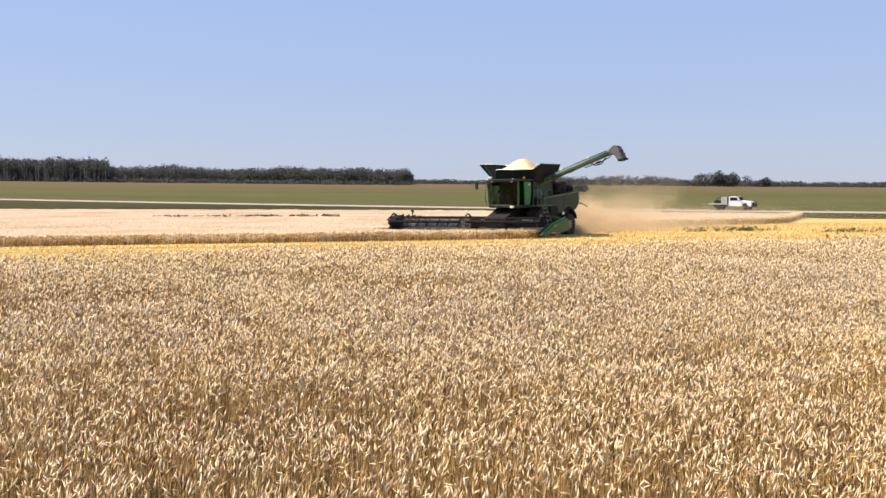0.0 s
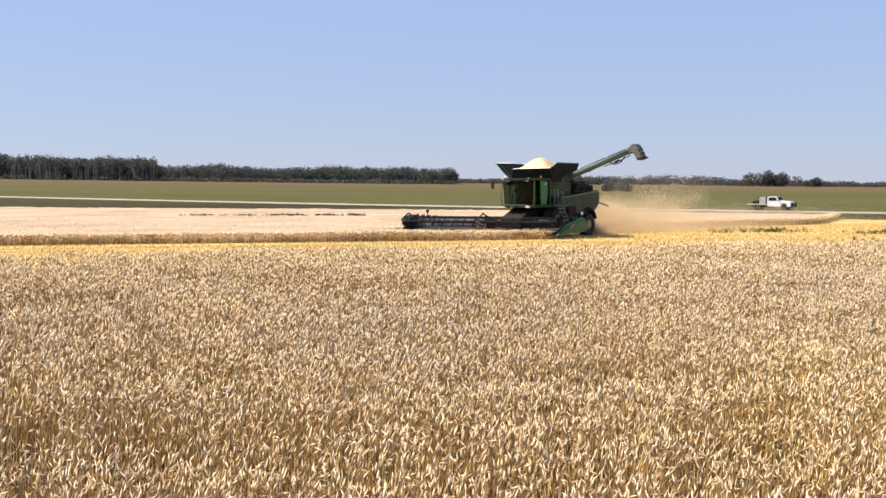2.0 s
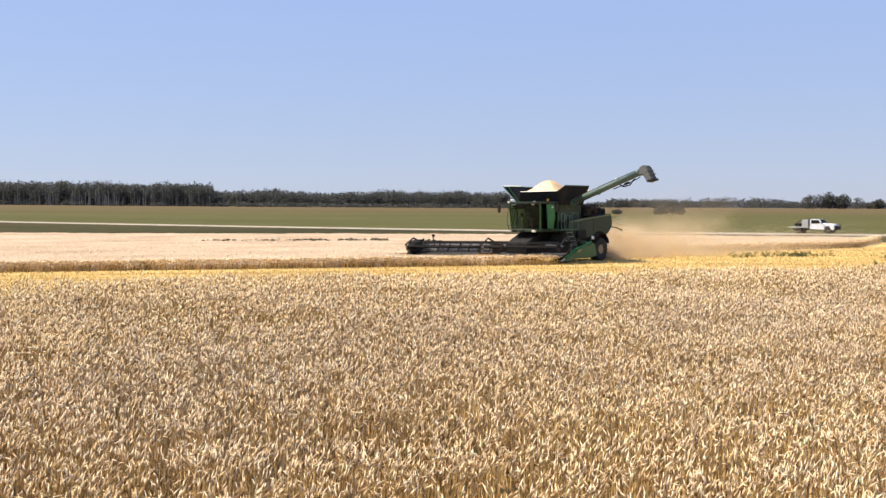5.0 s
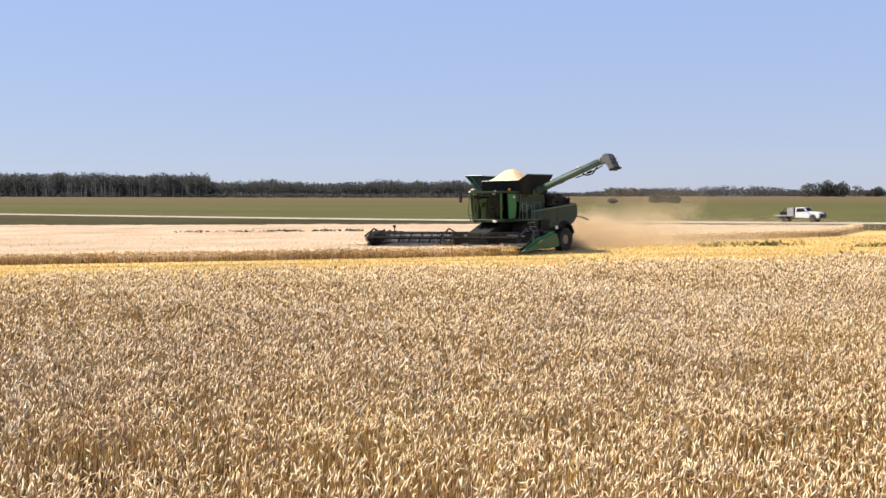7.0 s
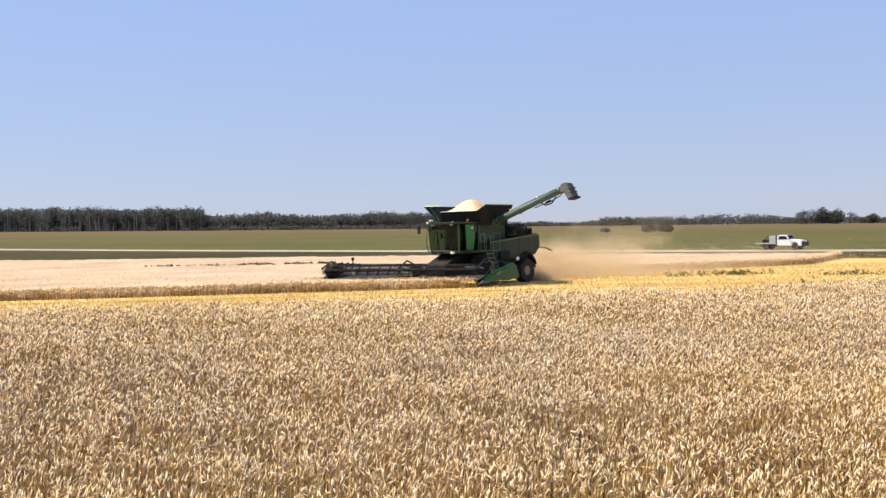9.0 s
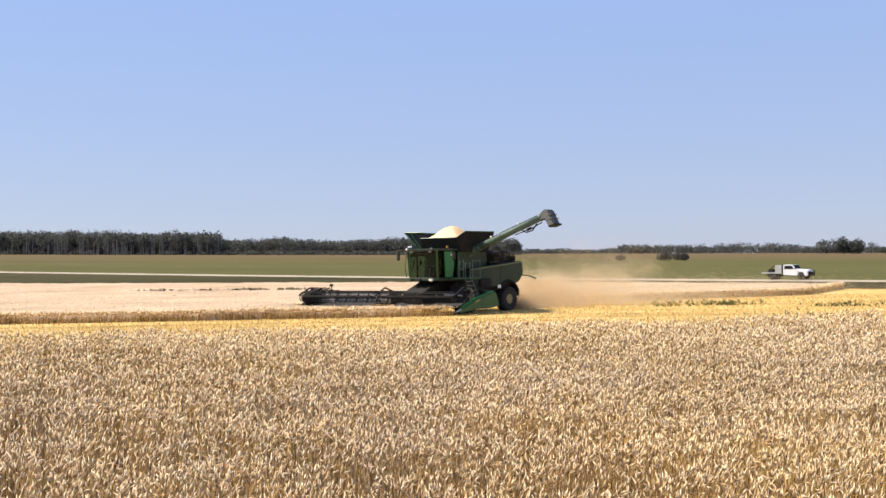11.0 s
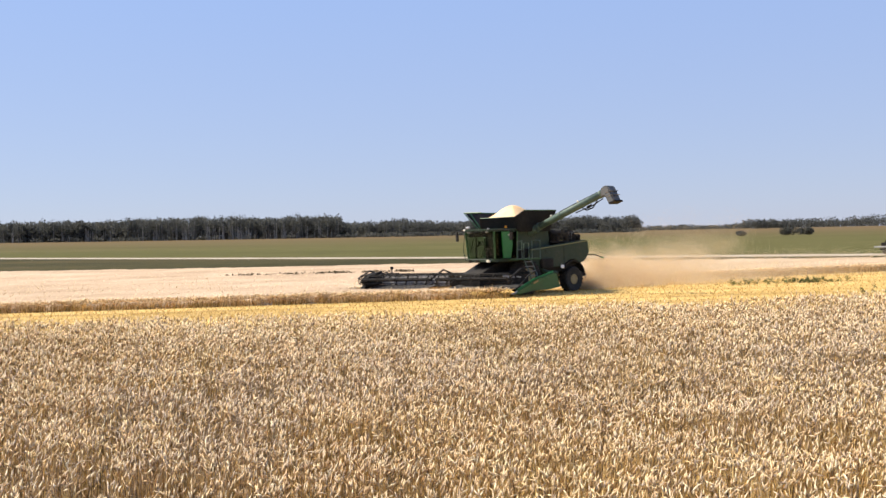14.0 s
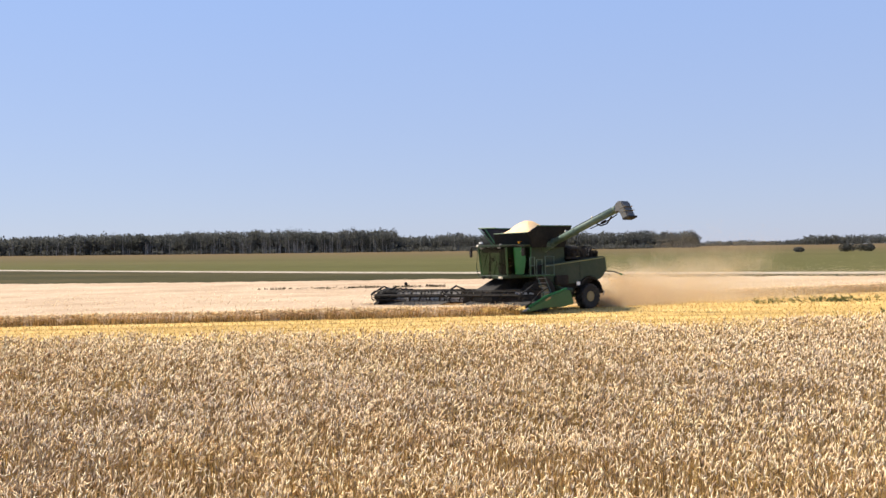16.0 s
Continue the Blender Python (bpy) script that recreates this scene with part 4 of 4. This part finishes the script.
for s in (1, -1):
    wheel(0.0, 1.45 * s, 0.74, 0.62, 0.3, 20, s)
    wheel(3.75, 1.35 * s, 1.0, 0.8, 0.52, 22, s)
bm = bmesh.new()
tube(bm, [(0, -1.3, 0.8), (0, 1.3, 0.8)], 0.13, 8)
box(bm, (0, 0, 1.0), (0.35, 0.5, 0.6), bevel=0.04)
part("rear_axle", bm, GREEN, combine)
# black plates added to stand for the side covers' shadow between the wheels
for s in (-1, 1):
    bm = bmesh.new()
    prism(bm, [(3.1, 1.6), (0.95, 1.62), (0.9, 1.1), (1.15, 0.62), (2.2, 0.5), (3.0, 0.7)], "y", 1.3 * s - 0.06, 1.3 * s + 0.06, 0.02)
    part("shadow_plate", bm, BLACK, combine, "added black plate for the shadowed space between the wheels")
bm = bmesh.new()
box(bm, (3.75, 0, 1.0), (0.5, 2.0, 0.5), bevel=0.05)
part("front_axle", bm, GREEN, combine)
bm = bmesh.new()
prism(bm, [(4.1, 1.2), (4.1, 2.0), (4.7, 2.05), (6.5, 1.25), (6.45, 0.55)], "y", -1.05, 0.55, 0.03)
part("feeder_house", bm, BLACK, combine)


# unloading auger swung out to the left
def auger():
    a, b = Vector((3.0, 1.15, 3.62)), Vector((2.0, 6.02, 5.62))
    d = (b - a).normalized()
    bm = bmesh.new()
    tube(bm, [a + Vector((0.0, -0.35, -0.55)), a + Vector((0.0, -0.22, -0.2)), a, a + d * 0.5], 0.26, 14)
    part("auger_elbow", bm, GREEN_PALE, combine)
    bm = bmesh.new()
    tube(bm, [a + d * 0.2, b], 0.195, 18)
    pipe = part("auger_tube", bm, GREEN_PALE, combine, "sun-bleached green unloading auger tube", True)
    for f, w, r in ((0.42, 0.14, 0.235), (0.13, 0.1, 0.23), (0.95, 0.12, 0.225), (0.80, 0.05, 0.21)):
        p = a.lerp(b, f)
        bm = bmesh.new()
        tube(bm, [p - d * w / 2, p + d * w / 2], r, 18)
        part("collar", bm, GREEN_PALE, pipe)
    under = Vector((0, 0, -0.3))
    bm = bmesh.new()
    tube(bm, [a.lerp(b, 0.62) + under, a.lerp(b, 0.72) + under * 1.1, a.lerp(b, 0.84) + under * 1.25, a.lerp(b, 0.97) + under], 0.03, 6)
    tube(bm, [a.lerp(b, 0.70) + under * 0.6, a.lerp(b, 0.76) + under * 1.5, a.lerp(b, 0.84) + under * 1.7, a.lerp(b, 0.9) + under * 0.8], 0.04, 6)
    tube(bm, [a.lerp(b, 0.2) - under * 0.72, a.lerp(b, 0.5) - under * 0.8, a.lerp(b, 0.9) - under * 0.72], 0.022, 5)
    box(bm, tuple(a.lerp(b, 0.80) + under * 1.1), (0.1, 0.35, 0.14), (20, 0, 10), 0.02)
    part("hose", bm, BLACK, pipe)
    for f in (0.3, 0.66):
        bm = bmesh.new()
        box(bm, tuple(a.lerp(b, f) + Vector((0.05, 0, 0.26))), (0.08, 0.14, 0.1), (22, 0, 0), 0.02)
        part("auger_lamp", bm, LAMP, pipe, "small pale lamp")
    # boot: a hood over the tube's end and a square rubber spout that hangs down
    bm = bmesh.new()
    prism(bm, [(5.86, 5.36), (5.88, 5.82), (6.16, 5.98), (6.4, 5.93), (6.86, 5.1), (6.44, 4.98), (6.16, 5.4)], "x", 1.62, 2.24, 0.05)
    boot = part("spout_hood", bm, GREYBOOT, combine, "grey square spout hood")
    bm = bmesh.new()
    prism(bm, [(6.5, 4.93), (6.94, 5.07), (6.9, 5.16), (6.45, 5.02)], "x", 1.59, 2.27, 0.01)
    part("spout_lip", bm, BLACK, boot, "black rubber lip")
    for y, z in ((6.3, 5.52), (6.42, 5.3)):
        bm = bmesh.new()
        box(bm, (1.93, y + 0.13, z + 0.1), (0.65, 0.43, 0.025), (18, 0, 0), 0.004)
        part("spout_band", bm, STEEL, boot)


auger()


# ---- header: cutting platform with its reel, carried in front ----
# local axes: x ahead, y towards the near end; origin at the middle of the knives
HN, HF = Vector((6.14, 3.28, 0)), Vector((9.35, -6.99, 0))
HM = HARVESTER @ ((HN + HF) / 2)
turn = math.degrees(math.atan2((HN - HF).x, (HN - HF).y))
header = thing("grain_header", pose(HM.x, HM.y, 0, 0, 0, 234 - turn), "black draper header with a long tined reel and green end shields", "header")
HW = (HN - HF).length / 2
KNIFE = 0.48                                  # height of the knives over the ground

bm = bmesh.new()
box(bm, (-1.75, 0, 1.38), (0.2, 2 * HW - 0.5, 0.2), bevel=0.02)
box(bm, (-1.7, 0, 0.5), (0.16, 2 * HW - 0.5, 0.16), bevel=0.02)
for k in range(11):
    box(bm, (-1.72, -HW + 0.4 + k * (2 * HW - 0.8) / 10, 0.92), (0.1, 0.1, 0.85))
part("header_frame", bm, BLACK, header)
# one back sheet in two colours: near half painted shaded, far half painted sunlit
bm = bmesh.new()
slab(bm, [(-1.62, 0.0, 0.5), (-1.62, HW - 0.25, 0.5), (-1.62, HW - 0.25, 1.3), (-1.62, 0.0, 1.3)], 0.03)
part("back_sheet", bm, CANVAS, header, "dusty back sheet, near half, shade put into its dark colour")
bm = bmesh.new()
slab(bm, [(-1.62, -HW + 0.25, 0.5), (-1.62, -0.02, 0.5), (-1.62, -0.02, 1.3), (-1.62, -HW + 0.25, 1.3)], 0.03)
part("back_sheet", bm, PALE_SHEET, header, "dusty back sheet, far half, sunlight put into its pale colour")
for s in (-1, 1):
    bm = bmesh.new()
    slab(bm, [(-0.15, 0.75 * s, 0.36), (-0.15, (HW - 0.3) * s, 0.36), (-1.5, (HW - 0.3) * s, 0.58), (-1.5, 0.75 * s, 0.58)], 0.03)
    part("draper_belt", bm, RUBBER, header, "black rubber draper belt")
bm = bmesh.new()
box(bm, (-0.05, 0, 0.33), (0.16, 2 * HW - 0.5, 0.07), bevel=0.01)
knife = part("cutterbar", bm, STEEL, header, "worn steel cutterbar")
bm = bmesh.new()
box(bm, (0, 0, 0), (0.16, 0.03, 0.03))
guard_mesh = finish("knife_guard", bm, STEEL)
for k in range(90):
    guard = new("knife_guard", guard_mesh)
    guard.parent = knife
    guard.matrix_basis = pose(0.1, -HW + 0.3 + k * (2 * HW - 0.6) / 89, KNIFE)

RX, RZ, RR = 0.15, 1.06, 0.40
for y0, y1 in ((-HW + 0.3, -0.15), (0.15, HW - 0.45)):
    bm = bmesh.new()
    tube(bm, [(RX, y0, RZ), (RX, y1, RZ)], 0.085, 10)
    reel = part("reel", bm, BLACK, header, "black reel with tined bats")
    for k in range(6):
        a = radians(60 * k + 18)
        cx, cz = RX + RR * math.cos(a), RZ + RR * math.sin(a)
        bm = bmesh.new()
        tube(bm, [(cx, y0, cz), (cx, y1, cz)], 0.028, 6)
        for j in range(int((y1 - y0) / 0.3)):
            y = y0 + 0.1 + 0.3 * j
            tube(bm, [(cx, y, cz), (cx - 0.03, y, cz - 0.24)], 0.009, 3)
        part("bat", bm, BLACK, reel)
    for j in range(5):
        y = y0 + (y1 - y0) * j / 4
        for k in range(6):
            a = radians(60 * k + 18)
            bm = bmesh.new()
            tube(bm, [(RX, y, RZ), (RX + RR * math.cos(a), y, RZ + RR * math.sin(a))], 0.022, 5)
            part("reel_spoke", bm, BLACK, reel)
        if j in (0, 4):
            bm = bmesh.new()
            tube(bm, [(RX + RR * math.cos(radians(60 * k + 18)), y, RZ + RR * math.sin(radians(60 * k + 18))) for k in range(7)], 0.022, 5)
            part("reel_ring", bm, BLACK, reel)
for y in (-HW + 0.15, 0.0, HW - 0.3):
    bm = bmesh.new()
    tube(bm, [(-1.75, y, 1.45), (-0.9, y, 1.75), (RX + 0.15, y, 1.2)], 0.06, 6)
    tube(bm, [(-1.3, y, 1.1), (-0.5, y, 1.55)], 0.035, 6)
    part("reel_arm", bm, BLACK, header)
bm = bmesh.new()
tube(bm, [(-1.7, -HW + 1.2, 1.4), (-1.7, -HW + 1.2, 1.85)], 0.035, 6)
box(bm, (-1.7, -HW + 1.2, 1.92), (0.12, 0.2, 0.22), bevel=0.03)
part("marker_lamp", bm, BLACK, header)
# drive at the far end, pale patches on the back sheet, hoses along the upper beam
bm = bmesh.new()
prism(bm, [(-1.9, 0.7), (-1.85, 1.5), (-1.2, 1.62), (-0.4, 1.42), (0.1, 0.9), (-0.6, 0.6)], "y", -HW + 0.05, -HW + 0.55, 0.05)
part("drive_housing", bm, BLACK, header)
for k in range(4):
    bm = bmesh.new()
    y = -HW + 0.55 + 0.42 * k
    tube(bm, [(-1.6, y, 1.42), (-1.3, y + 0.15, 1.66 - 0.05 * k), (-0.8, y + 0.1, 1.5), (-0.5, y, 1.2)], 0.05, 6)
    part("hydraulic_hose", bm, BLACK, header)
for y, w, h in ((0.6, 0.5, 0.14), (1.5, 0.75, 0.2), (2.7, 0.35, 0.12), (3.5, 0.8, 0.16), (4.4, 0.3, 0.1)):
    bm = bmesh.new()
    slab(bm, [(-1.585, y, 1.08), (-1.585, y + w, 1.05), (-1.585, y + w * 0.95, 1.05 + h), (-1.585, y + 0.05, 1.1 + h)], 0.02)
    part("pale_patch", bm, PALE_SHEET, header, "pale patch on the back sheet")
for k in range(9):
    bm = bmesh.new()
    y = -HW + 1.5 + 0.72 * k
    tube(bm, [(-1.58, y, 0.55), (-1.5, y + 0.3, 1.3)], 0.05, 5)
    part("frame_strut", bm, BLACK, header)


# the platform is carried level at the height of the ears, and shallow
for ob in header.children_recursive:
    if not ob.name.startswith("knife_guard"):
        for v in ob.data.vertices:
            v.co.z = KNIFE + (v.co.z - 0.33) * 0.76


def end_shield(s, mat, label):
    """A tapering shield that parts the crop at one end; the near one stands along the line of travel."""
    y = HW * s
    m = pose(0.3, y, 0, 0, 0, turn if s > 0 else 0)
    k = 1.0 if s > 0 else 0.7

    def put(name, bm, mt, parent, lab=""):
        bmesh.ops.transform(bm, matrix=m, verts=bm.verts)
        return part(name, bm, mt, parent, lab)

    y0, y1 = sorted((-0.28 * s, 0))
    bm = bmesh.new()
    prism(bm, [(0.0, 0.2), (-0.25, 0.42), (-1.4 * k, 0.9), (-3.0 * k, 1.28), (-3.25 * k, 1.16), (-3.5 * k, 0.46), (-2.5 * k, 0.32), (-1.4 * k, 0.34), (-0.3, 0.18)], "y", y0, y1, 0.04)
    sh = put("end_shield", bm, mat, header, label)
    bm = bmesh.new()
    tube(bm, [(-0.2, -0.14 * s, 0.3), (0.25, -0.14 * s, 0.2)], 0.1, 8, 0.02)
    put("crop_divider", bm, STEEL if s > 0 else BLACK, sh, "worn divider tip")
    bm = bmesh.new()
    prism(bm, [(-0.7, 0.5), (-1.45 * k, 0.78), (-2.6 * k, 1.02), (-2.4 * k, 0.66), (-1.4 * k, 0.5)], "y", *sorted((0.0, 0.03 * s)), 0.008)
    put("shield_panel", bm, GREEN if s > 0 else BLACK, sh)
    bm = bmesh.new()
    tube(bm, [(-0.2, -0.14 * s, 0.5), (-1.1, -0.2 * s, 1.15), (-2.0 * k, -0.2 * s, 1.5)], 0.035, 6)
    put("divider_rod", bm, BLACK, sh)
    if s > 0:
        bm = bmesh.new()
        tube(bm, [(-0.25, -0.1, 0.46), (-1.4, -0.1, 0.94), (-3.0, -0.1, 1.32)], 0.045, 6)
        put("shield_edge", bm, GREEN_BRIGHT, sh, "bright green upper edge")
        bm = bmesh.new()
        box(bm, (-1.5, 0.035, 0.8), (0.4, 0.02, 0.1), (0, 20, 0), 0.004)
        put("shield_mark", bm, YELLOW, sh, "small yellow mark")


end_shield(1, GREEN, "green end shield with a pale upper edge")
end_shield(-1, BLACK, "black end shield")

# ---- pickup with a service deck, on the road ----
TX = 39.0
TY = road_y(TX)
tdir = math.degrees(math.atan2(-0.58 - 0.002 * TX, 1.0))
truck = thing("pickup_truck", pose(TX, TY, float(land(TX, TY)) + 0.19, 0, 0, tdir), "white pickup truck with a grey service deck on the road", "truck")
bm = bmesh.new()
prism(bm, [(-0.35, 0.55), (-0.35, 1.75), (-0.15, 1.84), (0.85, 1.84), (1.25, 1.3), (2.55, 1.2), (2.75, 1.05), (2.78, 0.5), (2.3, 0.48), (2.25, 0.75), (2.05, 0.92), (1.75, 0.92), (1.55, 0.75), (1.5, 0.48)], "y", -0.95, 0.95, 0.06)
part("cab_body", bm, WHITE, truck)
for s in (-1, 1):
    bm = bmesh.new()
    prism(bm, [(-0.15, 1.28), (-0.1, 1.72), (0.75, 1.72), (1.05, 1.3)], "y", *sorted((0.955 * s, 0.965 * s)))
    part("side_window", bm, BLACK, truck, "dark side window")
    bm = bmesh.new()
    box(bm, (1.25, 1.08 * s, 1.32), (0.1, 0.18, 0.2), bevel=0.03)
    part("mirror", bm, BLACK, truck)
    bm = bmesh.new()
    box(bm, (2.77, 0.7 * s, 0.95), (0.05, 0.3, 0.16), bevel=0.02)
    part("headlight", bm, LAMP, truck, "pale headlight")
bm = bmesh.new()
slab(bm, [(1.24, 0.82, 1.34), (1.24, -0.82, 1.34), (0.9, -0.78, 1.8), (0.9, 0.78, 1.8)], 0.012)
part("windscreen", bm, BLACK, truck, "dark windscreen")
bm = bmesh.new()
box(bm, (2.88, 0, 0.72), (0.14, 1.95, 0.5), bevel=0.04)
tube(bm, [(2.95, -0.7, 0.6), (2.95, -0.7, 1.15), (2.95, 0.7, 1.15), (2.95, 0.7, 0.6)], 0.04, 6)
part("bull_bar", bm, BLACK, truck)
bm = bmesh.new()
box(bm, (-1.75, 0, 0.82), (2.6, 2.05, 0.14), bevel=0.02)
part("deck", bm, TANK_ALU, truck)
bm = bmesh.new()
box(bm, (-0.95, 0, 1.33), (0.85, 1.8, 0.9), bevel=0.04)
part("deck_box", bm, TANK_ALU, truck, "pale grey box on the deck")
bm = bmesh.new()
box(bm, (-0.42, 0, 1.3), (0.08, 1.9, 1.0), bevel=0.02)
part("headboard", bm, BLACK, truck)
bm = bmesh.new()
box(bm, (-2.1, 0.1, 1.1), (0.7, 1.2, 0.42), bevel=0.06)
tube(bm, [(-2.6, 0.4, 0.9), (-2.2, 0.4, 1.6), (-1.7, 0.4, 1.75)], 0.05, 6)
part("deck_gear", bm, BLACK, truck, "dark gear on the deck")
bm = bmesh.new()
box(bm, (0.0, 0, 0.55), (5.3, 0.8, 0.2), bevel=0.02)
part("chassis", bm, BLACK, truck)
for x in (1.9, -1.75):
    for s in (-1, 1):
        m = pose(x, 0.85 * s, 0.4)
        bm = bmesh.new()
        lathe(bm, [(0.2, -0.11), (0.37, -0.12), (0.4, -0.08), (0.4, 0.08), (0.37, 0.12), (0.2, 0.11)], 24, m)
        ty = part("wheel", bm, RUBBER, truck)
        bm = bmesh.new()
        lathe(bm, [(0.21, 0.08 * s), (0.18, 0.1 * s), (0.05, 0.1 * s)], 18, m)
        part("rim", bm, STEEL, ty)


# ---- chaff dust behind the harvester, as many small drifting flakes ----
def dust(n, start, reach, high, spread0, seed):
    """Places in a plume that starts behind the harvester, reaches back, rises and thins out."""
    g = np.random.default_rng(seed)
    back = start + reach * g.beta(1.3, 2.0, n)
    rise = high * (0.35 + 0.65 * np.clip((back - start) / (0.35 * reach), 0, 1))
    y = np.clip(g.normal(0, 1, n), -2.2, 2.2) * (spread0 + 0.11 * back)
    z = g.beta(1.0, 2.6, n) * rise * 1.15 + 0.03
    p = np.column_stack([-1.6 - back, y, z])
    return p[g.uniform(0, 1, n) < noise_field(p)]


def noise_field(p):
    a = wavy(p[:, 0] + 0.7 * p[:, 2], p[:, 1] + p[:, 2] * 1.3, 4.5, 71) + 0.6 * wavy(p[:, 0] - p[:, 2], p[:, 2] * 2 + p[:, 1], 1.9, 72)
    return np.clip(0.55 + 0.6 * a, 0.08, 1.0)


def billows(count, n, seed):
    """Rolling puffs, each a soft cluster of smaller ones, rising and swelling as they drift back."""
    g = np.random.default_rng(seed)
    out = []
    for k in range(count):
        f = (k + g.uniform(0, 1)) / count
        back = 0.4 + 13.0 * f ** 1.2
        size = 0.35 + 0.75 * min(1.0, back / 7.0)
        high = g.uniform(0.2, 0.5) + g.uniform(0.05, 1.0) * min(2.9, 0.4 * back)
        mid = np.array([-1.9 - back, g.normal(0, 0.7 + 0.05 * back), high])
        m = int(n / count * (1.2 - 0.4 * f))
        sub = mid + g.normal(0, 1, (9, 3)) * (size * np.array([1.0, 0.9, 0.6]))
        p = sub[g.integers(0, 9, m)] + g.normal(0, 1, (m, 3)) * size * 0.42
        out.append(p[p[:, 2] > 0.03])
    return np.concatenate(out)


pts = np.concatenate([dust(270000, 0.0, 17.0, 1.7, 1.0, 41), dust(60000, 5.0, 18.0, 3.2, 0.8, 42), dust(230000, 6.0, 40.0, 1.9, 1.6, 43), billows(30, 350000, 44)])
m = np.array(HARVESTER)
pts = pts @ m[:3, :3].T + m[:3, 3]
n = len(pts)
sz = rng.uniform(0.018, 0.042, (n, 1)) * (1 - 0.55 * np.clip(pts[:, 2:] / 3.0, 0, 1))
corner = rng.normal(0, 1, (3, n, 3))
corner /= np.linalg.norm(corner, axis=2)[..., None]
V = np.stack([pts + corner[k] * sz for k in range(3)], 1).reshape(-1, 3)
F = np.arange(3 * n).reshape(-1, 3)
tagged(new("dust_cloud", big_mesh("dust_cloud", V, F, [DUST])), "tan cloud of chaff dust drifting behind the harvester", "dust", kind="stuff")

# weeds left standing in the stubble
wp = []
for cx, cy, k, sp in ((22.5, 79.8, 110, 1.0), (19.0, 78.3, 30, 0.8), (29.5, 77.0, 80, 1.3), (36.0, 79.0, 110, 1.6), (25.0, 66.0, 20, 1.0)):
    wp.append(np.column_stack([rng.normal(cx, sp, k), rng.normal(cy, 0.25, k), np.abs(rng.normal(0.12, 0.1, k))]))
wp = np.concatenate(wp)
V, F = leaf_cloud(wp, np.full((len(wp), 3), 0.14), 8, 0.065)
tagged(new("weeds", big_mesh("weeds", V, F, [WEED])), "low green weeds left standing in the stubble", "weeds", kind="stuff")

# a dark weedy streak in the standing crop
bx = np.concatenate([rng.normal(c, w, k) for c, w, k in ((-27, 1.3, 40), (-22.5, 0.7, 36), (-18.5, 0.9, 70), (-14.5, 0.8, 50), (-11.5, 0.6, 40))])
streak = np.column_stack([bx, 108.5 + 0.1 * (bx + 20) + rng.normal(0, 0.4, len(bx)), rng.uniform(0.56, 0.68, len(bx))])
V, F = leaf_cloud(streak, np.full((len(streak), 3), 0.15), 8, 0.08)
tagged(new("withered_weeds", big_mesh("withered_weeds", V, F, [WITHERED])), "dark withered weeds standing in the pale wheat", "weeds", kind="stuff")


# wheel tracks pressed into the stubble
for off, w in ((-4.2, 0.5), (-7.4, 0.4), (-9.0, 0.3)):
    sheet("wheel_track", np.linspace(-90, 90, 181), [lambda x, o=off: cut_wall_y(x) + o + 0.25 * wavy(x, x * 0.1, 14.0, 61), lambda x, o=off, k=w: cut_wall_y(x) + o + k + 0.25 * wavy(x, x * 0.1, 14.0, 61)], 0.012, TRACK, "darker wheel track pressed into the stubble", "wheel track")
